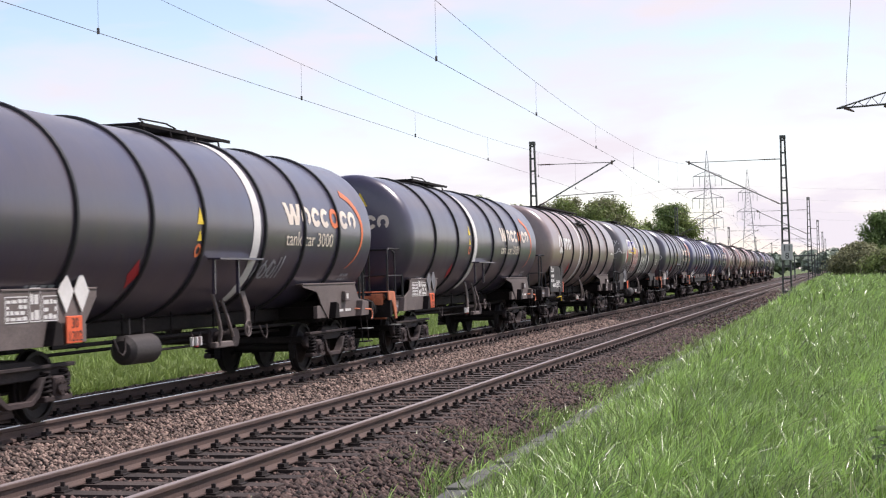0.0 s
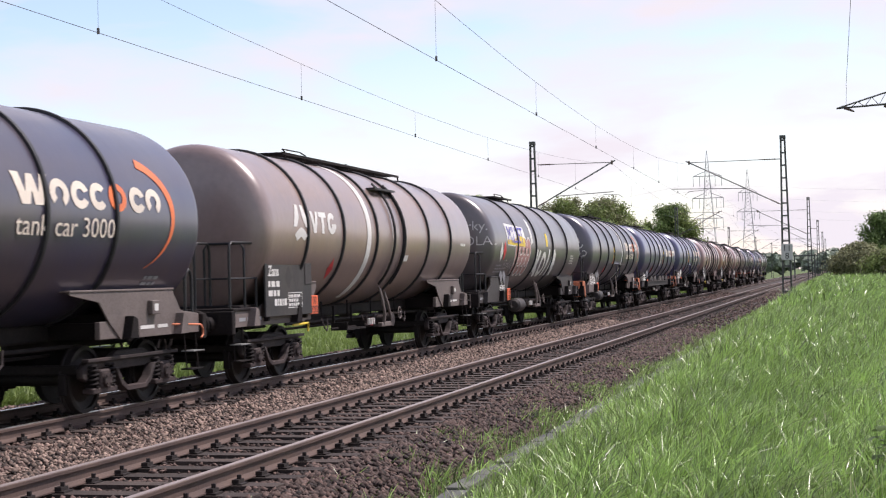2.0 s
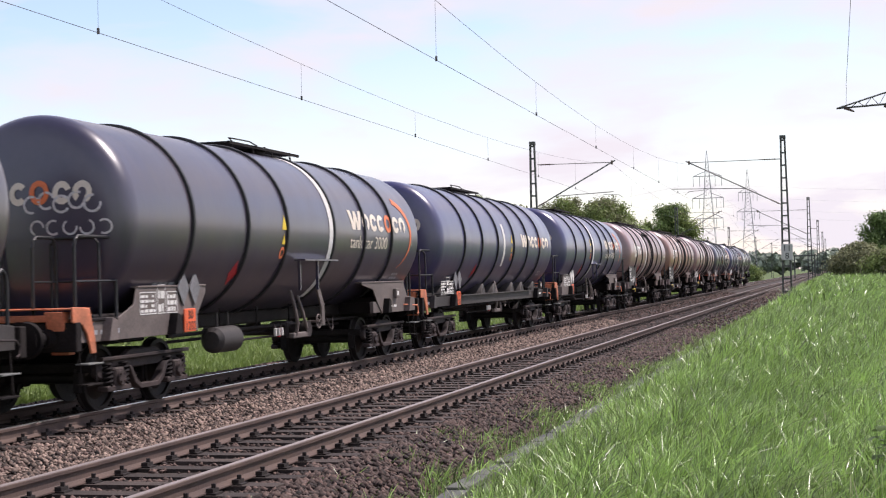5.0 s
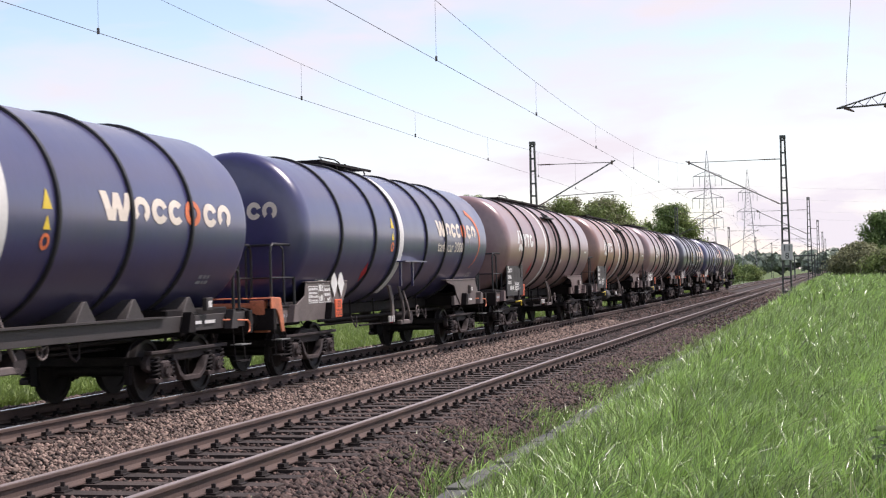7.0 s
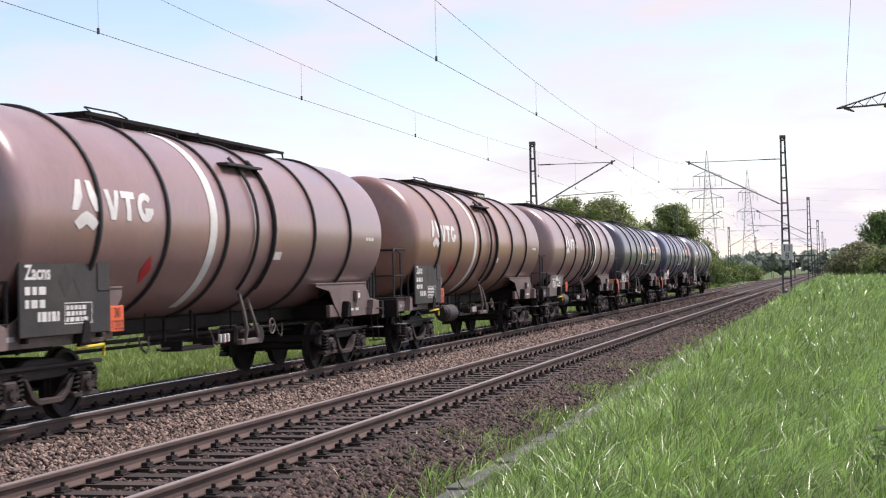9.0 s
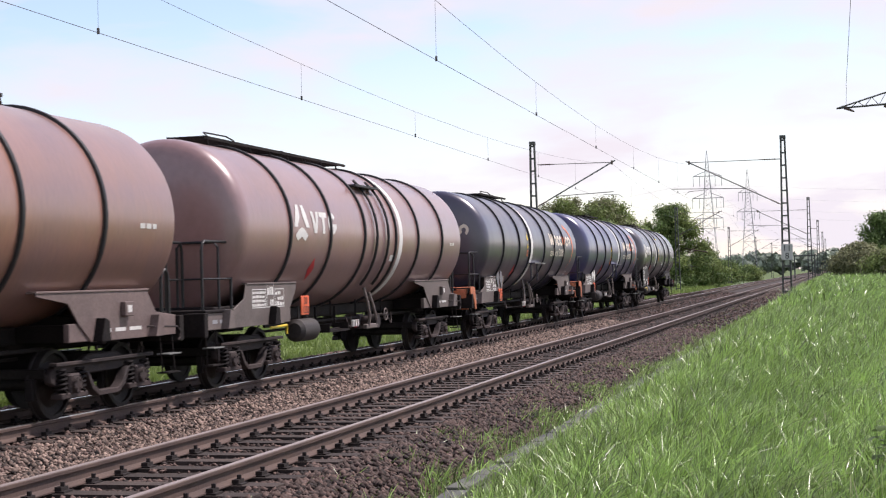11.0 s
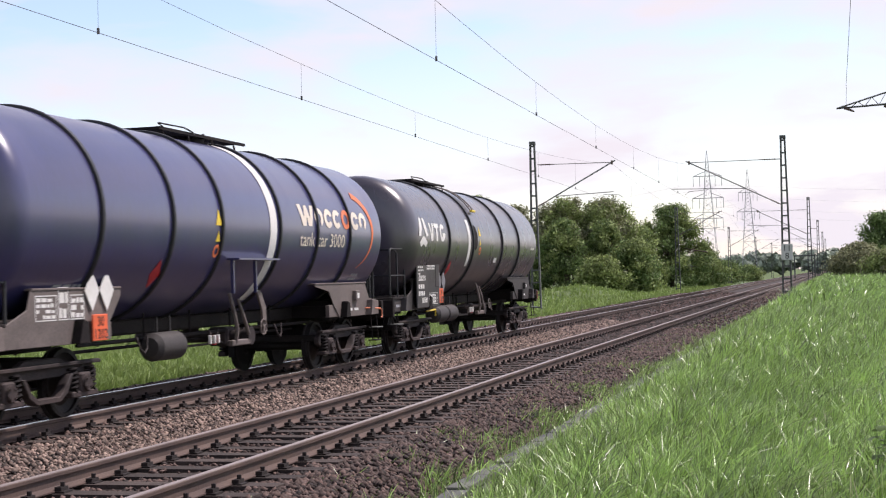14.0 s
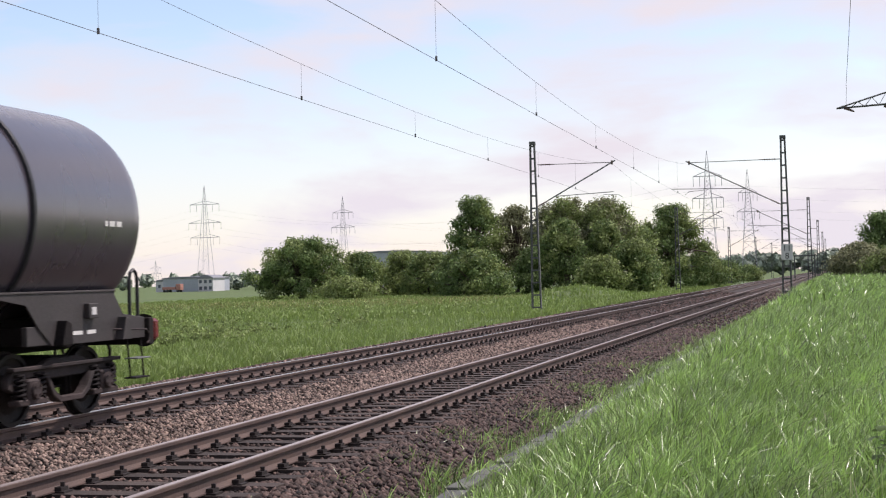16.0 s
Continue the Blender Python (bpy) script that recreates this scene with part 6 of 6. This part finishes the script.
P1 = pylon(-202.5, 450, 35.2, ((28.9, 5.2), (22.8, 5.8), (17.9, 5.2)), 2.2, "tall grey lattice power pylon with three cross-arms")
P2 = pylon(-178.0, 520, 34.0, ((27.8, 4.0), (22.3, 4.6)), 1.8, "grey lattice power pylon with two cross-arms")
P3 = pylon(-28.9, 350, 30.6, ((24.6, 3.3), (19.4, 3.6), (14.6, 3.4)), 2.0, "tall grey lattice power pylon with three cross-arms")
P4 = pylon(-23.6, 420, 30.6, ((24.0, 2.6), (18.6, 3.1)), 2.0, "grey lattice power pylon with two cross-arms")
pylon(-466, 950, 20.4, ((15, 4), (11, 4)), 1.8, "small far grey power pylon")


def power_lines(ends, label):
    o = thing("power_line", label, "power line", "power lines")
    for (xa, ya, za), (xb, yb, zb) in ends:
        pts = [(xa + (xb - xa) * t, ya + (yb - ya) * t, za + (zb - za) * t - 7 * (1 - (2 * t - 1) ** 2)) for t in (k / 16 for k in range(17))]
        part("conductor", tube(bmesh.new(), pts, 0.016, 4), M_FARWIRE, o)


power_lines([((-202.5 + d, 450, z), (-28.9 + d, 350, z2)) for d in (-5, 5) for z, z2 in ((26.5, 22.2), (20.4, 17), (15.5, 12.2))], "thin hazy power lines between pylons")
power_lines([((-178 + d, 520, z), (-23.6 + d, 420, z2)) for d in (-4, 4) for z, z2 in ((25.4, 21.6), (19.9, 16.2))], "thin hazy power lines between pylons")
power_lines([((-202.5 + d, 450, z), (-400 + d, 565, z - 2)) for d in (-5, 5) for z in (26.5, 20.4, 15.5)], "thin hazy power lines leading away")
power_lines([((-26 + d, 350 + q, z), (180 + d, 250 + q, z + 2)) for d, q in ((-3, 0), (3, 70)) for z in (22.2, 17)], "thin hazy power lines over the fields")


def house(name, label, x0, x1, y, depth, h, wall, roof_h, windows, storeys=2):
    b = thing(name, label, "building", "far buildings", at=pose((x0 + x1) / 2, y, -0.4))
    w = (x1 - x0) / 2
    bm = bmesh.new()
    box(bm, -w, w, 0, depth, 0, h, 0.05)
    part("wall", bm, wall, b)
    bm = bmesh.new()
    a = [(-w - 0.3, h), (w + 0.3, h), (w + 0.3, h + 0.25), (w * 0.3, h + 0.25 + roof_h), (-w * 0.3, h + 0.25 + roof_h), (-w - 0.3, h + 0.25)]
    f0 = [bm.verts.new((u, -0.3, v)) for u, v in a]
    f1 = [bm.verts.new((u, depth + 0.3, v)) for u, v in a]
    for i in range(6):
        bm.faces.new((f0[i], f0[(i + 1) % 6], f1[(i + 1) % 6], f1[i]))
    bm.faces.new(f0), bm.faces.new(f1)
    bmesh.ops.recalc_face_normals(bm, faces=bm.faces[:])
    part("roof", bm, M_ROOF, b)
    for s in range(storeys):
        for k in range(windows):
            bm = bmesh.new()
            u = -w + (k + 0.5) * 2 * w / windows
            z = h * (s + 0.55) / storeys
            box(bm, u - 0.45, u + 0.45, -0.06, 0.02, z - 0.5, z + 0.5)
            part("window", bm, M_PANE, b)


house("hall", "low blue-grey industrial hall far across the field", -206, -192, 425, 20, 4.3, M_HALL, 0.3, 0)
house("house", "white far house with dark windows", -189.5, -184.6, 415, 9, 4.0, M_HOUSE, 0.9, 3)
house("hall", "long pale grey hall behind the hedge", -140, -119, 420, 40, 10.2, M_HALL, 0.4, 0)
house("hall", "small pale building far across the field", -216, -208, 440, 10, 3.6, M_HOUSE, 0.5, 3, 1)


def lorry(x, y):
    lo = thing("lorry", "faded red lorry parked by the far hall", "lorry", at=pose(x, y, -0.4))
    bm = bmesh.new()
    box(bm, -2.6, 1.6, -1.2, 1.2, 0.9, 1.7, 0.05)
    part("load_bed", bm, M_TILE, lo)
    bm = bmesh.new()
    box(bm, 1.8, 3.4, -1.15, 1.15, 0.7, 2.6, 0.15)
    part("cab", bm, M_TILE, lo)
    for u in (-1.9, -0.9, 2.5):
        for s in (-1, 1):
            part("wheel", rod(bmesh.new(), (u, s * 1.2, 0.45), (u, s * 0.9, 0.45), 0.45, seg=14), M_BLACK, lo)


lorry(-195, 408)


def gantry():
    g = thing("signal_gantry", "grey steel signal gantry over the far line", "gantry", at=pose(-5.4, 262, -0.4))
    for x in (-1.7, 1.7):
        bm = bmesh.new()
        box(bm, x - 0.12, x + 0.12, -0.12, 0.12, 0, 4.4, 0.02)
        part("post", bm, M_DARKSTEEL, g)
    bm = bmesh.new()
    box(bm, -1.8, 1.8, -0.12, 0.12, 4.2, 4.45, 0.02)
    part("beam", bm, M_DARKSTEEL, g)


gantry()


def side_pole():
    """Lattice cross-arm of a line pole beside the camera's field, with its single wire."""
    s = thing("line_pole", "steel pole with lattice cross-arm and drooping wire", "pole", at=pose(4.6, 60, 0.3))
    part("pole", rod(bmesh.new(), (0, 0, -0.5), (0, 0, 9.6), 0.16, 0.11, 12), M_DARKSTEEL, s)
    bm = bmesh.new()
    tip = (-4.42, 0, 7.68)
    for dz, dy in ((0.0, -0.1), (0.0, 0.1), (1.05, 0)):
        tube(bm, [tip, (-0.1, dy * 2, 7.85 + dz)], 0.035, 5)
    for k in range(8):
        f, f2 = k / 8, (k + 0.5) / 8
        a, b = Vector(tip).lerp(Vector((-0.1, 0, 7.85)), f), Vector(tip).lerp(Vector((-0.1, 0, 8.9)), f2)
        c = Vector(tip).lerp(Vector((-0.1, 0, 7.85)), min(1, f + 1 / 8))
        tube(bm, [a, b, c], 0.018, 4)
    part("cross_arm", bm, M_DARKSTEEL, s)
    for x in (-4.1, -2.6):
        part("insulator", rod(bmesh.new(), (x, 0, 7.7), (x + 0.35, -0.1, 7.52), 0.07, 0.03, 8), M_INSUL, s)
    part("wire", tube(bmesh.new(), [(-4.05, 0, 7.7), (-4.04, -2, 8.4), (-4.02, -20, 8.55), (-4.0, -60, 8.9)], 0.008, 5), M_WIRE, s)


side_pole()


motions()
